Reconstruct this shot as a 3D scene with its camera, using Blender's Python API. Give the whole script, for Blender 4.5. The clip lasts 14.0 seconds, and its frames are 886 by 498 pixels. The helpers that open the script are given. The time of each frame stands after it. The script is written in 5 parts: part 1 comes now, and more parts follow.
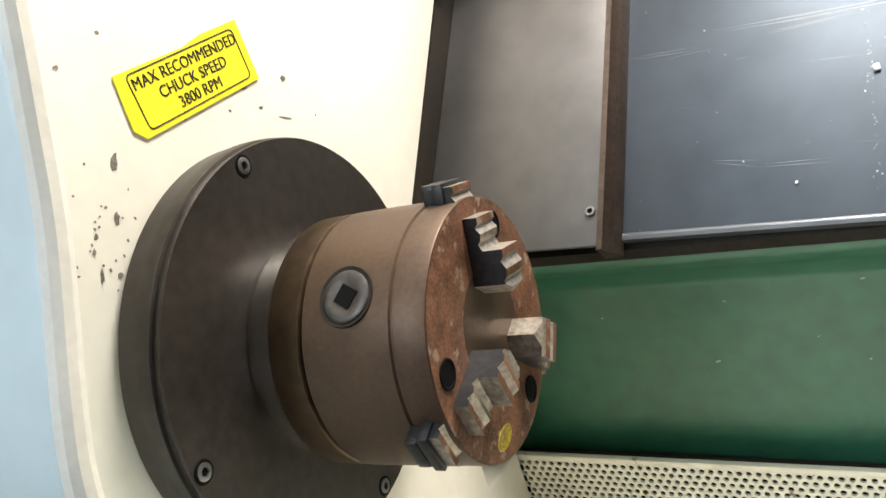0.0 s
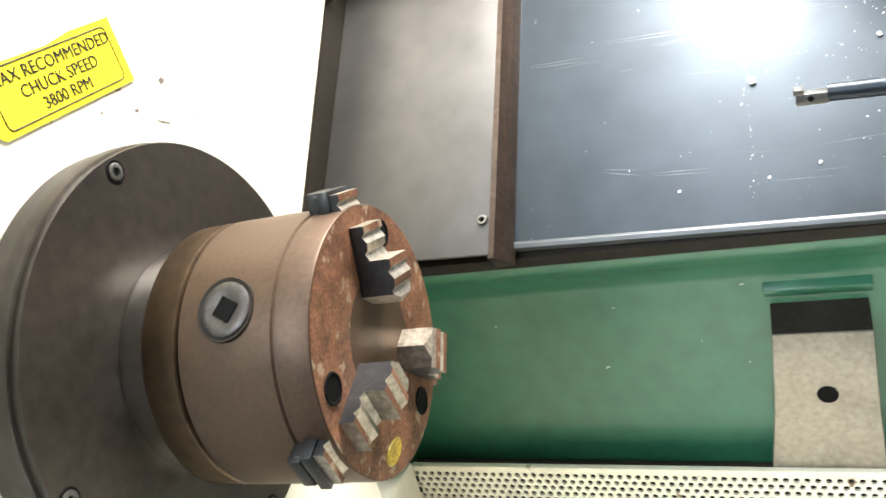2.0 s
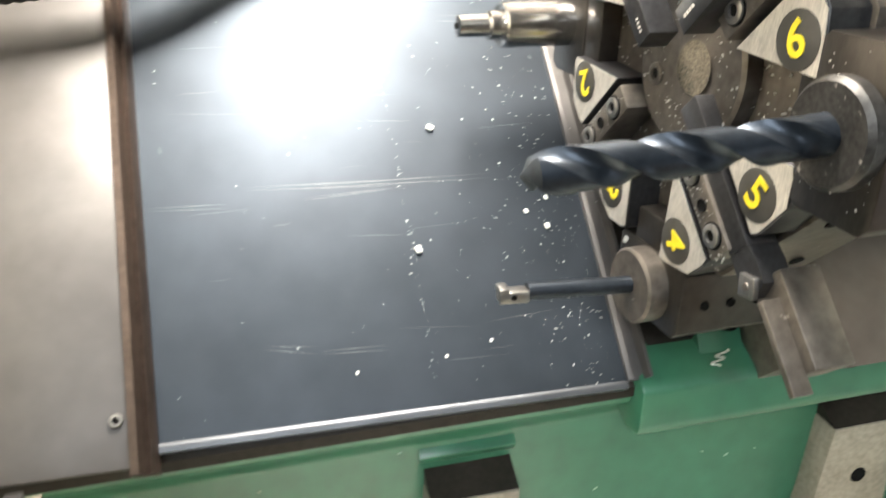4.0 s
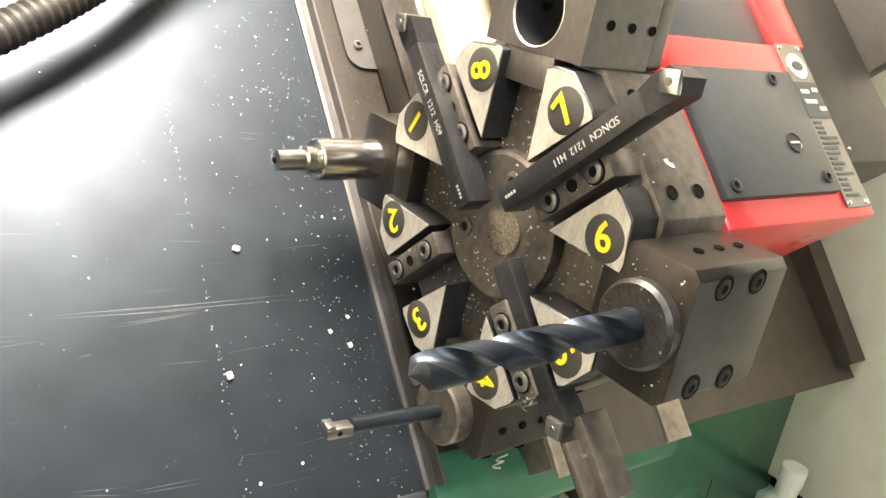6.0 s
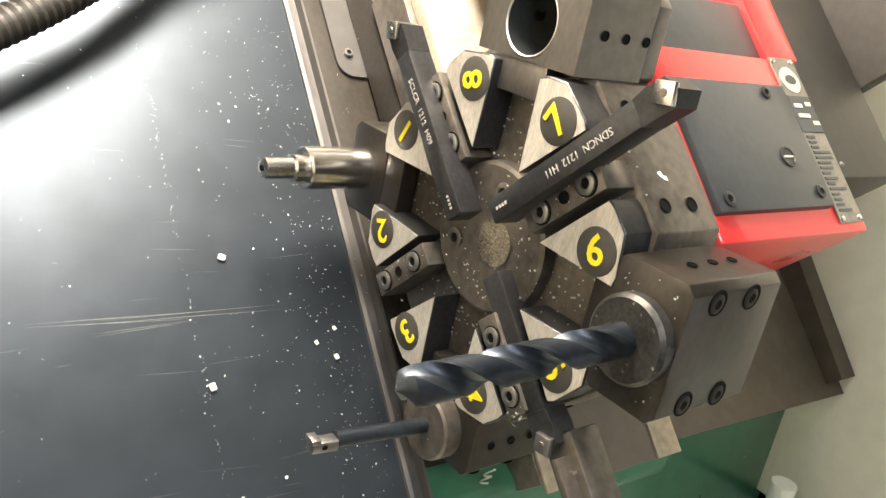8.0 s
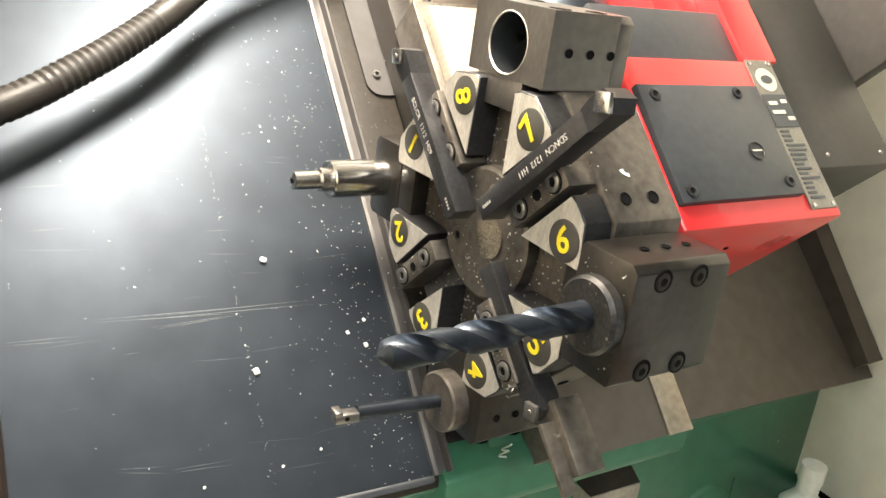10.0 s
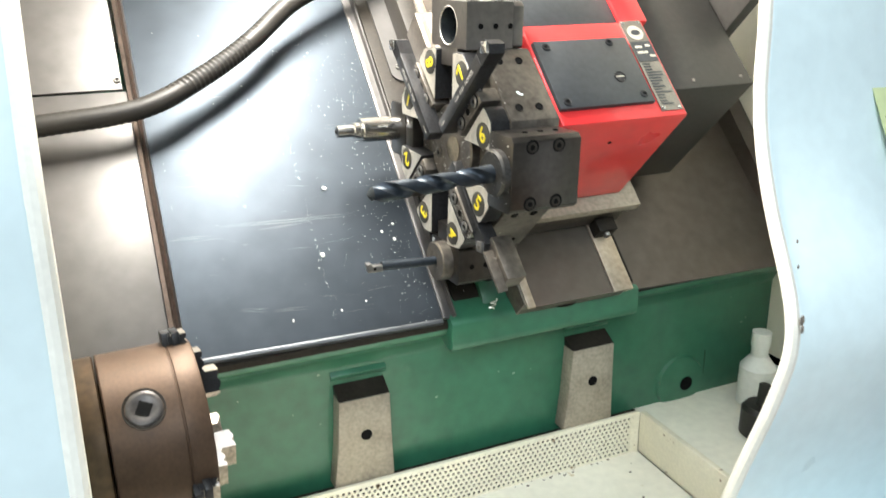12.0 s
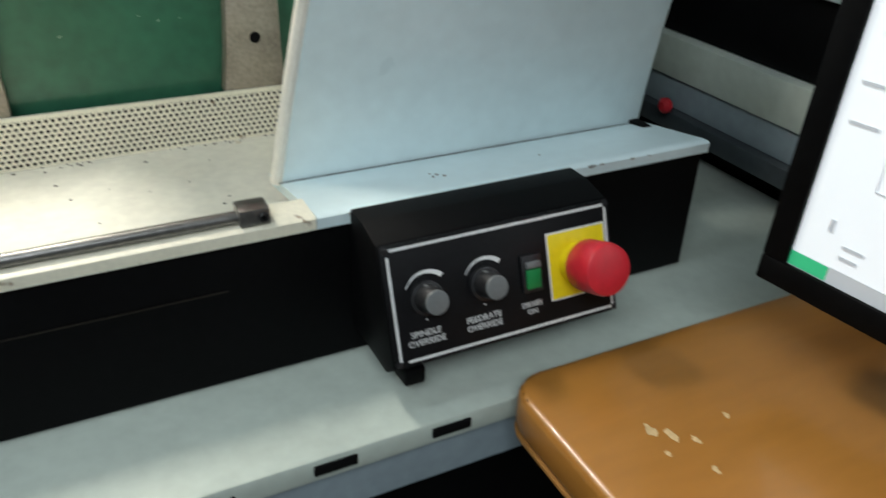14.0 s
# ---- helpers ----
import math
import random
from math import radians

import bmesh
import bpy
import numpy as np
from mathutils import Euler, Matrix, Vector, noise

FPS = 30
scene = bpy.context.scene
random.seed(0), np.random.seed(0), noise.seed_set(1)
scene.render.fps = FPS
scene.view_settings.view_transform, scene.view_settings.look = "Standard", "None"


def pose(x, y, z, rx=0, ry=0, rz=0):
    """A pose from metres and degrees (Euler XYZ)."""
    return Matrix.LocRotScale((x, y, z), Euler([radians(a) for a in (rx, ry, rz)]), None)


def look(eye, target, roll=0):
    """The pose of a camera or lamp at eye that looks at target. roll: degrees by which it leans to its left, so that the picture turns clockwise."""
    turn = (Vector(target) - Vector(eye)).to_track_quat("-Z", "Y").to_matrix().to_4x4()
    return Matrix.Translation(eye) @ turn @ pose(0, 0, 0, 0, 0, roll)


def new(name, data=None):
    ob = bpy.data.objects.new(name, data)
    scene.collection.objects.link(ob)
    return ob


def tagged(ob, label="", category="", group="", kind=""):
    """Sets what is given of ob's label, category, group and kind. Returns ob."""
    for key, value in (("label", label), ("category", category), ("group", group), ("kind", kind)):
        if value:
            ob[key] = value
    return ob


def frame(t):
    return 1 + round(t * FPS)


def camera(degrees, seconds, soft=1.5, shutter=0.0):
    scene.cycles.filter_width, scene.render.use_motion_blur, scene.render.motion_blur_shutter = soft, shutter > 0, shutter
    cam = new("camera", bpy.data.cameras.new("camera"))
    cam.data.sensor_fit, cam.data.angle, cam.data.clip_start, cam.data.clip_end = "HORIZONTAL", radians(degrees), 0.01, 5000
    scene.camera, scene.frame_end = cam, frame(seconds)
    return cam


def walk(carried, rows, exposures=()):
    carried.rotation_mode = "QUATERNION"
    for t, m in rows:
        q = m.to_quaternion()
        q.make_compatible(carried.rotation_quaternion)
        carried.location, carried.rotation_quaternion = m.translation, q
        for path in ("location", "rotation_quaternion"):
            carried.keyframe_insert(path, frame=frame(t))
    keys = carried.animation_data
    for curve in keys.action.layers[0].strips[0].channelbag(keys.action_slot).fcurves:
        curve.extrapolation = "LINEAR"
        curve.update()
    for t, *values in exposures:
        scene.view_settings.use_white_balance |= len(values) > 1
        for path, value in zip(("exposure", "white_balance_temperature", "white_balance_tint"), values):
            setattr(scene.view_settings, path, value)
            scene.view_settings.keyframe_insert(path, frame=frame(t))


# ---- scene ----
cam = camera(57.2, 14.0, soft=1.5, shutter=0.3)
PATH = [
    (0, (0.039, 0.056, 1.357), (-0.996, 1.634, 0.694), -18.0),
    (0.5, (0.041, 0.06, 1.355), (-0.999, 1.646, 0.721), -18.4),
    (1, (0.043, 0.06, 1.352), (-0.983, 1.653, 0.712), -18.3),
    (1.5, (0.046, 0.06, 1.352), (-0.918, 1.679, 0.682), -17.7),
    (2, (0.04, 0.063, 1.354), (-0.779, 1.743, 0.643), -15.8),
    (2.5, (0.023, 0.071, 1.364), (-0.624, 1.811, 0.621), -13.1),
    (3, (-0.002, 0.083, 1.376), (-0.421, 1.874, 0.591), -9.5),
    (3.5, (-0.016, 0.106, 1.389), (-0.035, 1.925, 0.557), -5.0),
    (3.8, (-0.035, 0.124, 1.402), (0.225, 1.906, 0.532), -2.4),
    (4, (-0.048, 0.138, 1.405), (0.416, 1.892, 0.563), 0.0),
    (4.1, (-0.051, 0.15, 1.411), (0.5, 1.867, 0.545), 0.8),
    (4.2, (-0.058, 0.153, 1.41), (0.584, 1.855, 0.58), 2.1),
    (6.3, (-0.096, 0.157, 1.453), (1.044, 1.635, 0.735), 10.1),
    (6.5, (-0.094, 0.157, 1.451), (1.052, 1.637, 0.746), 10.3),
    (7, (-0.097, 0.158, 1.452), (1.056, 1.636, 0.754), 10.6),
    (7.5, (-0.094, 0.16, 1.45), (1.06, 1.639, 0.756), 10.7),
    (8, (-0.093, 0.161, 1.449), (1.06, 1.639, 0.753), 10.7),
    (8.5, (-0.09, 0.161, 1.448), (1.045, 1.647, 0.738), 10.7),
    (9, (-0.09, 0.157, 1.45), (1.023, 1.653, 0.726), 10.5),
    (9.2, (-0.092, 0.153, 1.449), (1.024, 1.65, 0.731), 10.5),
    (11.3, (-0.086, -0.042, 1.499), (0.621, 1.705, 0.829), -0.9),
    (11.5, (-0.104, -0.069, 1.497), (0.608, 1.678, 0.833), -1.0),
    (12, (-0.126, -0.135, 1.465), (0.621, 1.602, 0.814), -0.8),
    (12.5, (-0.074, -0.162, 1.423), (0.638, 1.568, 0.716), 1.3),
    (13, (0.011, -0.202, 1.374), (0.606, 1.532, 0.574), 1.4),
    (13.5, (0.042, -0.23, 1.34), (0.728, 1.409, 0.422), 2.1),
    (13.7, (0.059, -0.24, 1.319), (0.8, 1.358, 0.371), 2.3),
    (14, (0.089, -0.254, 1.304), (0.893, 1.277, 0.298), 2.2),
]
walk(cam, [(t, look(eye, target, roll)) for t, eye, target, roll in PATH],
     exposures=[(0.0, -0.72, 6450, 10), (0.7, 0.03, 6300, 8), (2.0, 0.0, 6300, 8), (3.0, -0.15, 6400, 9), (3.5, -0.25, 6600, 10), (4.2, -0.1, 6700, 10), (6.3, -0.20, 7250, 11), (6.7, -0.28, 7250, 11), (7.5, -0.38, 7250, 11), (9.2, -0.44, 7250, 11), (11.3, -0.44, 6600, 8), (12.0, -0.30, 6400, 7), (12.6, 0.05, 6400, 8), (13.0, -0.25, 6350, 8), (13.5, -1.27, 6500, 6), (14.0, -1.12, 6500, 6)])

# ---- world and lamps ----
world = bpy.data.worlds.new("room_light")
scene.world = world
world.use_nodes = True
world.node_tree.nodes["Background"].inputs[0].default_value = (0.75, 0.85, 1.0, 1)
world.node_tree.nodes["Background"].inputs[1].default_value = 0.18


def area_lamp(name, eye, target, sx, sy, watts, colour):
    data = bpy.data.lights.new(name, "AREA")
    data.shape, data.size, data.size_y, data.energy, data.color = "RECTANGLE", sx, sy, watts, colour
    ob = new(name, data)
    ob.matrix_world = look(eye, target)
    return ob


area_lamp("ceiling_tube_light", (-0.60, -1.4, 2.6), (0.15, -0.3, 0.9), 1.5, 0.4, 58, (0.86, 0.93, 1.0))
# unseen ceiling lamp, added to brighten the way cover's bluish reflection
area_lamp("added_ceiling_light", (-0.60, 0.05, 2.65), (-0.60, 0.05, 1.0), 1.2, 0.2, 12, (0.82, 0.91, 1.0))
area_lamp("machine_lamp_light", (0.040, 0.49, 1.708), (0.11, 0.45, 1.2), 0.27, 0.045, 13.5, (1.0, 0.935, 0.85))

# ---- materials ----


def mat(name, colour, rough=0.5, metal=0.0, vary=0.12, scale=60.0, bump=0.03, grain=None, spots=None, spot_scale=25.0, spot_edge=0.68, coat=0.0, stretch=(1, 1, 1), rough_vary=0.12, spec=0.5):
    """A procedural surface: colour varied at two scales, optional worn spots of another colour, bump and uneven gloss."""
    m = bpy.data.materials.new(name)
    m.use_nodes = True
    nt = m.node_tree
    bs = nt.nodes["Principled BSDF"]
    bs.inputs["Metallic"].default_value = metal
    bs.inputs["Coat Weight"].default_value = coat
    bs.inputs["Specular IOR Level"].default_value = spec
    tc = nt.nodes.new("ShaderNodeTexCoord")
    mp = nt.nodes.new("ShaderNodeMapping")
    mp.inputs["Scale"].default_value = stretch
    nt.links.new(tc.outputs["Object"], mp.inputs["Vector"])

    def noise_at(sc, detail=4.0):
        n = nt.nodes.new("ShaderNodeTexNoise")
        n.inputs["Scale"].default_value, n.inputs["Detail"].default_value = sc, detail
        nt.links.new(mp.outputs[0], n.inputs["Vector"])
        return n

    fine, coarse = noise_at(scale * 8), noise_at(scale)
    mixn = nt.nodes.new("ShaderNodeMath")
    mixn.operation = "MULTIPLY_ADD"
    nt.links.new(fine.outputs["Fac"], mixn.inputs[0])
    mixn.inputs[1].default_value = 0.5
    half = nt.nodes.new("ShaderNodeMath")
    half.operation = "MULTIPLY"
    half.inputs[1].default_value = 0.5
    nt.links.new(coarse.outputs["Fac"], half.inputs[0])
    nt.links.new(half.outputs[0], mixn.inputs[2])
    ramp = nt.nodes.new("ShaderNodeValToRGB")
    lo = [max(0.0, c * (1 - 2.2 * vary)) for c in colour]
    hi = [min(1.0, c * (1 + 1.6 * vary)) for c in colour]
    if grain:
        hi = list(grain)
    ramp.color_ramp.elements[0].position, ramp.color_ramp.elements[1].position = 0.3, 0.7
    ramp.color_ramp.elements[0].color, ramp.color_ramp.elements[1].color = (*lo, 1), (*hi, 1)
    nt.links.new(mixn.outputs[0], ramp.inputs[0])
    out = ramp.outputs[0]
    if spots:
        sp = noise_at(spot_scale, 6.0)
        sr = nt.nodes.new("ShaderNodeValToRGB")
        sr.color_ramp.elements[0].position, sr.color_ramp.elements[1].position = spot_edge, spot_edge + 0.05
        nt.links.new(sp.outputs["Fac"], sr.inputs[0])
        mx = nt.nodes.new("ShaderNodeMix")
        mx.data_type = "RGBA"
        nt.links.new(sr.outputs[0], mx.inputs[0])
        nt.links.new(out, mx.inputs[6])
        mx.inputs[7].default_value = (*spots, 1)
        out = mx.outputs[2]
    nt.links.new(out, bs.inputs["Base Color"])
    rr = nt.nodes.new("ShaderNodeMapRange")
    rr.inputs["To Min"].default_value, rr.inputs["To Max"].default_value = max(0.03, rough - rough_vary), min(1.0, rough + rough_vary)
    nt.links.new(coarse.outputs["Fac"], rr.inputs["Value"])
    nt.links.new(rr.outputs[0], bs.inputs["Roughness"])
    bp = nt.nodes.new("ShaderNodeBump")
    bp.inputs["Strength"].default_value, bp.inputs["Distance"].default_value = bump * 4, 0.0006
    nt.links.new(mixn.outputs[0], bp.inputs["Height"])
    nt.links.new(bp.outputs[0], bs.inputs["Normal"])
    return m


def glow(name, colour, strength):
    m = bpy.data.materials.new(name)
    m.use_nodes = True
    bs = m.node_tree.nodes["Principled BSDF"]
    bs.inputs["Base Color"].default_value = (*colour, 1)
    bs.inputs["Emission Color"].default_value = (*colour, 1)
    bs.inputs["Emission Strength"].default_value = strength
    return m


M = dict(
    cream=mat("cream_enamel", (0.80, 0.76, 0.66), 0.35, vary=0.03, scale=14, bump=0.02, spots=(0.16, 0.13, 0.10), spot_scale=55, spot_edge=0.735),
    guard=mat("pale_blue_enamel", (0.66, 0.78, 0.80), 0.32, vary=0.03, scale=10, bump=0.015),
    pan=mat("white_pan_enamel", (0.80, 0.78, 0.68), 0.4, vary=0.05, scale=14, bump=0.02, spots=(0.46, 0.33, 0.13), spot_scale=38, spot_edge=0.70),
    edge=mat("chipped_cream_edge", (0.78, 0.74, 0.60), 0.45, vary=0.05, scale=40, bump=0.04, spots=(0.25, 0.17, 0.1), spot_scale=90, spot_edge=0.66),
    green=mat("green_casting_paint", (0.031, 0.134, 0.077), 0.36, vary=0.12, scale=9, bump=0.025, coat=0.2),
    sheet=mat("dark_sheet_steel", (0.034, 0.042, 0.052), 0.42, 0.75, vary=0.12, scale=5, bump=0.010, rough_vary=0.06, spec=0.4),
    sheet2=mat("dark_brown_sheet_steel", (0.105, 0.100, 0.098), 0.47, 0.6, vary=0.10, scale=8, bump=0.015),
    rustrim=mat("browned_steel_strip", (0.075, 0.056, 0.046), 0.42, 0.7, vary=0.2, scale=40, bump=0.05),
    chuck=mat("rusty_brown_chuck_steel", (0.088, 0.054, 0.034), 0.50, 0.5, vary=0.12, scale=70, bump=0.03, stretch=(1, 1, 1)),
    chuckface=mat("rusted_chuck_face", (0.20, 0.092, 0.05), 0.6, 0.3, vary=0.35, scale=130, bump=0.06, spots=(0.32, 0.24, 0.17), spot_scale=170, spot_edge=0.60),
    black=mat("blackened_steel", (0.035, 0.035, 0.037), 0.38, 0.55, vary=0.2, scale=60, bump=0.03),
    dark=mat("dark_turret_steel", (0.138, 0.122, 0.105), 0.42, 0.7, vary=0.22, scale=30, bump=0.04, spots=(0.34, 0.31, 0.27), spot_scale=260, spot_edge=0.71),
    flange=mat("dark_grey_flange", (0.046, 0.039, 0.033), 0.38, 0.5, vary=0.18, scale=22, bump=0.02, spots=(0.2, 0.18, 0.16), spot_scale=70, spot_edge=0.73),
    block=mat("grey_ground_steel", (0.22, 0.215, 0.205), 0.36, 0.85, vary=0.15, scale=30, bump=0.03, stretch=(1, 3, 1)),
    plate=mat("brushed_pale_steel", (0.66, 0.62, 0.55), 0.4, 0.7, vary=0.14, scale=45, bump=0.03, stretch=(1, 4, 1)),
    bright=mat("bright_turned_steel", (0.55, 0.54, 0.52), 0.24, 1.0, vary=0.04, scale=60, bump=0.006, stretch=(4, 1, 1), rough_vary=0.05),
    castblk=mat("tan_bare_casting", (0.33, 0.29, 0.235), 0.5, 0.35, vary=0.15, scale=40, bump=0.04),
    red=mat("red_enamel", (0.62, 0.028, 0.03), 0.3, vary=0.05, scale=12, bump=0.01, coat=0.3),
    lid=mat("dark_grey_lid", (0.045, 0.049, 0.053), 0.42, 0.3, vary=0.1, scale=30, bump=0.02),
    base=mat("black_base_paint", (0.003, 0.003, 0.0033), 0.55, vary=0.2, scale=20, bump=0.02, spec=0.08),
    panel=mat("black_panel_face", (0.006, 0.006, 0.007), 0.45, vary=0.15, scale=50, bump=0.02, spec=0.18),
    bench=mat("grey_green_bench_paint", (0.50, 0.56, 0.50), 0.5, vary=0.05, scale=12, bump=0.02),
    wood=mat("varnished_tan_wood", (0.36, 0.155, 0.029), 0.35, vary=0.05, scale=7, bump=0.015, stretch=(0.5, 2, 1), coat=0.25),
    yellow=mat("yellow_sticker", (0.88, 0.78, 0.03), 0.4, vary=0.03, scale=30, bump=0.01),
    black_ink=mat("black_ink", (0.02, 0.02, 0.018), 0.45, vary=0.1, scale=60, bump=0.0),
    white_ink=mat("white_ink", (0.75, 0.76, 0.75), 0.5, vary=0.03, scale=60, bump=0.0),
    paper=mat("pale_green_paper", (0.62, 0.70, 0.38), 0.6, vary=0.03, scale=20, bump=0.01),
    rubber=mat("black_rubber", (0.016, 0.014, 0.012), 0.5, vary=0.15, scale=120, bump=0.08),
    knob=mat("grey_knob", (0.16, 0.17, 0.17), 0.45, vary=0.06, scale=60, bump=0.01),
    stop=mat("red_plastic", (0.62, 0.02, 0.035), 0.38, vary=0.05, scale=30, bump=0.01),
    lamp_green=mat("green_plastic", (0.01, 0.22, 0.06), 0.3, vary=0.05, scale=30, bump=0.0),
    drill=mat("blue_black_drill_steel", (0.034, 0.042, 0.053), 0.38, 0.8, vary=0.15, scale=40, bump=0.02),
    wall=mat("pale_wall_paint", (0.66, 0.68, 0.66), 0.7, vary=0.04, scale=3, bump=0.01),
    floor=mat("grey_floor", (0.16, 0.16, 0.16), 0.6, vary=0.12, scale=6, bump=0.02),
    # black stands in for the shade inside holes, sockets and slots
    hole=mat("hole_shade_black", (0.004, 0.004, 0.004), 0.7, vary=0.1, scale=60, bump=0.0, spec=0.1),
    holder2=mat("clean_grey_holder_steel", (0.15, 0.138, 0.125), 0.40, 0.8, vary=0.10, scale=28, bump=0.02, stretch=(1, 2.5, 1)),
    web=mat("dull_brown_steel", (0.030, 0.026, 0.022), 0.62, 0.1, vary=0.2, scale=60, bump=0.05),
    bush=mat("oily_black_bush", (0.045, 0.043, 0.040), 0.42, 0.6, vary=0.3, scale=80, bump=0.04, spots=(0.3, 0.28, 0.25), spot_scale=320, spot_edge=0.66),
    # pale jaw steel: ground wear, with lamplight put into the colour
    wear=mat("worn_lit_jaw_steel", (0.36, 0.32, 0.27), 0.42, 0.7, vary=0.3, scale=60, bump=0.04),
    scuff=mat("faint_scuff", (0.17, 0.175, 0.18), 0.45, 0.5, vary=0.2, scale=90, bump=0.0),
    chip=mat("bright_swarf", (0.75, 0.74, 0.70), 0.3, 0.9, vary=0.1, scale=90, bump=0.02),
    clear=mat("cloudy_white_plastic", (0.75, 0.76, 0.72), 0.35, vary=0.04, scale=30, bump=0.0),
    cream2=mat("cream_enclosure_paint", (0.80, 0.77, 0.68), 0.45, vary=0.04, scale=8, bump=0.02),
    edge2=mat("cream_guard_edge", (0.80, 0.78, 0.70), 0.4, vary=0.04, scale=40, bump=0.03, spots=(0.32, 0.24, 0.16), spot_scale=120, spot_edge=0.72),
    sheet3=mat("brown_black_sheet", (0.105, 0.088, 0.074), 0.5, 0.4, vary=0.12, scale=10, bump=0.02),
    # dull near-black for dark parts, and for shade in gaps and recesses
    dull_dark=mat("dull_brown_black", (0.020, 0.016, 0.012), 0.55, 0.1, vary=0.2, scale=40, bump=0.03, spec=0.25),
    soot2=mat("matt_black_paint", (0.035, 0.032, 0.028), 0.55, 0.1, vary=0.12, scale=25, bump=0.02),
    lip=mat("bright_folded_edge", (0.085, 0.092, 0.102), 0.42, 0.8, vary=0.15, scale=30, bump=0.02, stretch=(0.2, 1, 1)),
    chuck2=mat("ochre_brown_steel", (0.088, 0.056, 0.031), 0.44, 0.6, vary=0.22, scale=25, bump=0.03),
    keyring=mat("worn_grey_pinion", (0.095, 0.086, 0.082), 0.42, 0.7, vary=0.15, scale=60, bump=0.03),
    rail=mat("bare_tan_rail_steel", (0.42, 0.35, 0.28), 0.4, 0.7, vary=0.14, scale=30, bump=0.03),
    holder=mat("grey_holder_steel", (0.058, 0.052, 0.046), 0.34, 0.8, vary=0.12, scale=28, bump=0.03, stretch=(1, 2.5, 1)),
    borewall=mat("shaded_bore_steel", (0.20, 0.22, 0.23), 0.25, 0.9, vary=0.2, scale=40, bump=0.02),
    nameplate=mat("etched_grey_plate", (0.20, 0.185, 0.16), 0.4, 0.6, vary=0.15, scale=90, bump=0.02),
    disc=mat("dark_grey_disc", (0.035, 0.033, 0.028), 0.5, vary=0.1, scale=60, bump=0.0),
    numeral=mat("yellow_numeral", (0.62, 0.50, 0.02), 0.45, vary=0.04, scale=60, bump=0.0),
    engrave=mat("pale_laser_mark", (0.42, 0.40, 0.37), 0.5, 0.3, vary=0.05, scale=90, bump=0.0),
    grime=mat("packed_grime", (0.10, 0.085, 0.06), 0.7, 0.1, vary=0.5, scale=120, bump=0.2),
    flake=mat("bare_flaked_metal", (0.22, 0.19, 0.16), 0.6, 0.2, vary=0.3, scale=90, bump=0.05),
    bluegrey=mat("blue_grey_paint", (0.26, 0.32, 0.35), 0.45, vary=0.06, scale=14, bump=0.02),
    bluedark=mat("dark_blue_grey_paint", (0.045, 0.055, 0.062), 0.4, vary=0.1, scale=14, bump=0.02),
    faintink=mat("olive_print", (0.30, 0.34, 0.18), 0.6, vary=0.1, scale=60, bump=0.0),
    yellow2=mat("yellow_plastic", (0.85, 0.66, 0.01), 0.38, vary=0.04, scale=30, bump=0.0),
    wood2=mat("tan_wood_edge", (0.32, 0.15, 0.04), 0.4, vary=0.1, scale=14, bump=0.03),
    plywood=mat("bare_pale_wood", (0.58, 0.42, 0.22), 0.6, vary=0.12, scale=60, bump=0.04),
    tube=glow("lit_tube", (1.0, 0.93, 0.82), 14.0),
    screen_grey=glow("screen_grey", (0.55, 0.58, 0.62), 0.45),
    screen_green=glow("screen_green", (0.05, 0.55, 0.25), 0.5),
    splash=mat("dried_splash", (0.30, 0.42, 0.33), 0.6, vary=0.1, scale=60, bump=0.0),
    grease=mat("yellow_grease", (0.42, 0.30, 0.04), 0.35, vary=0.4, scale=120, bump=0.05),
    stain=mat("tan_rust_stain", (0.50, 0.36, 0.16), 0.6, vary=0.25, scale=90, bump=0.02),
    screen=glow("lit_screen", (0.86, 0.90, 0.95), 0.9),
)

# ---- mesh helpers ----


def link(name, bm, material, parent=None, label="", smooth=35):
    me = bpy.data.meshes.new(name)
    bmesh.ops.recalc_face_normals(bm, faces=bm.faces)
    for f in bm.faces:
        f.smooth = smooth > 0
    bm.to_mesh(me)
    bm.free()
    if smooth:
        me.set_sharp_from_angle(angle=radians(smooth))
    me.materials.append(M[material])
    ob = new(name, me)
    if parent:
        ob.parent = parent
        ob.matrix_parent_inverse = parent.matrix_world.inverted()
    if label:
        ob["label"] = label
    return ob


def part(name, bm, material, parent, label="", smooth=35):
    return link(name, bm, material, parent, label, smooth)


def thing(name, label, category, at=(0, 0, 0), group="", kind=""):
    ob = new(name)
    ob.empty_display_size = 0.02
    ob.location = at
    ob.matrix_world = Matrix.Translation(at)
    return tagged(ob, label, category, group, kind)


def structure(ob, label, category):
    return tagged(ob, label, category, "", "structure")


def box(x0, x1, y0, y1, z0, z1, bevel=0.0, m=None, seg=2):
    bm = bmesh.new()
    bmesh.ops.create_cube(bm, size=1.0, matrix=Matrix.Translation(((x0 + x1) / 2, (y0 + y1) / 2, (z0 + z1) / 2)) @ Matrix.Diagonal((x1 - x0, y1 - y0, z1 - z0, 1)))
    if bevel:
        bmesh.ops.bevel(bm, geom=bm.edges[:], offset=bevel, segments=seg, affect="EDGES", profile=0.5)
    if m:
        bm.transform(m)
    return bm


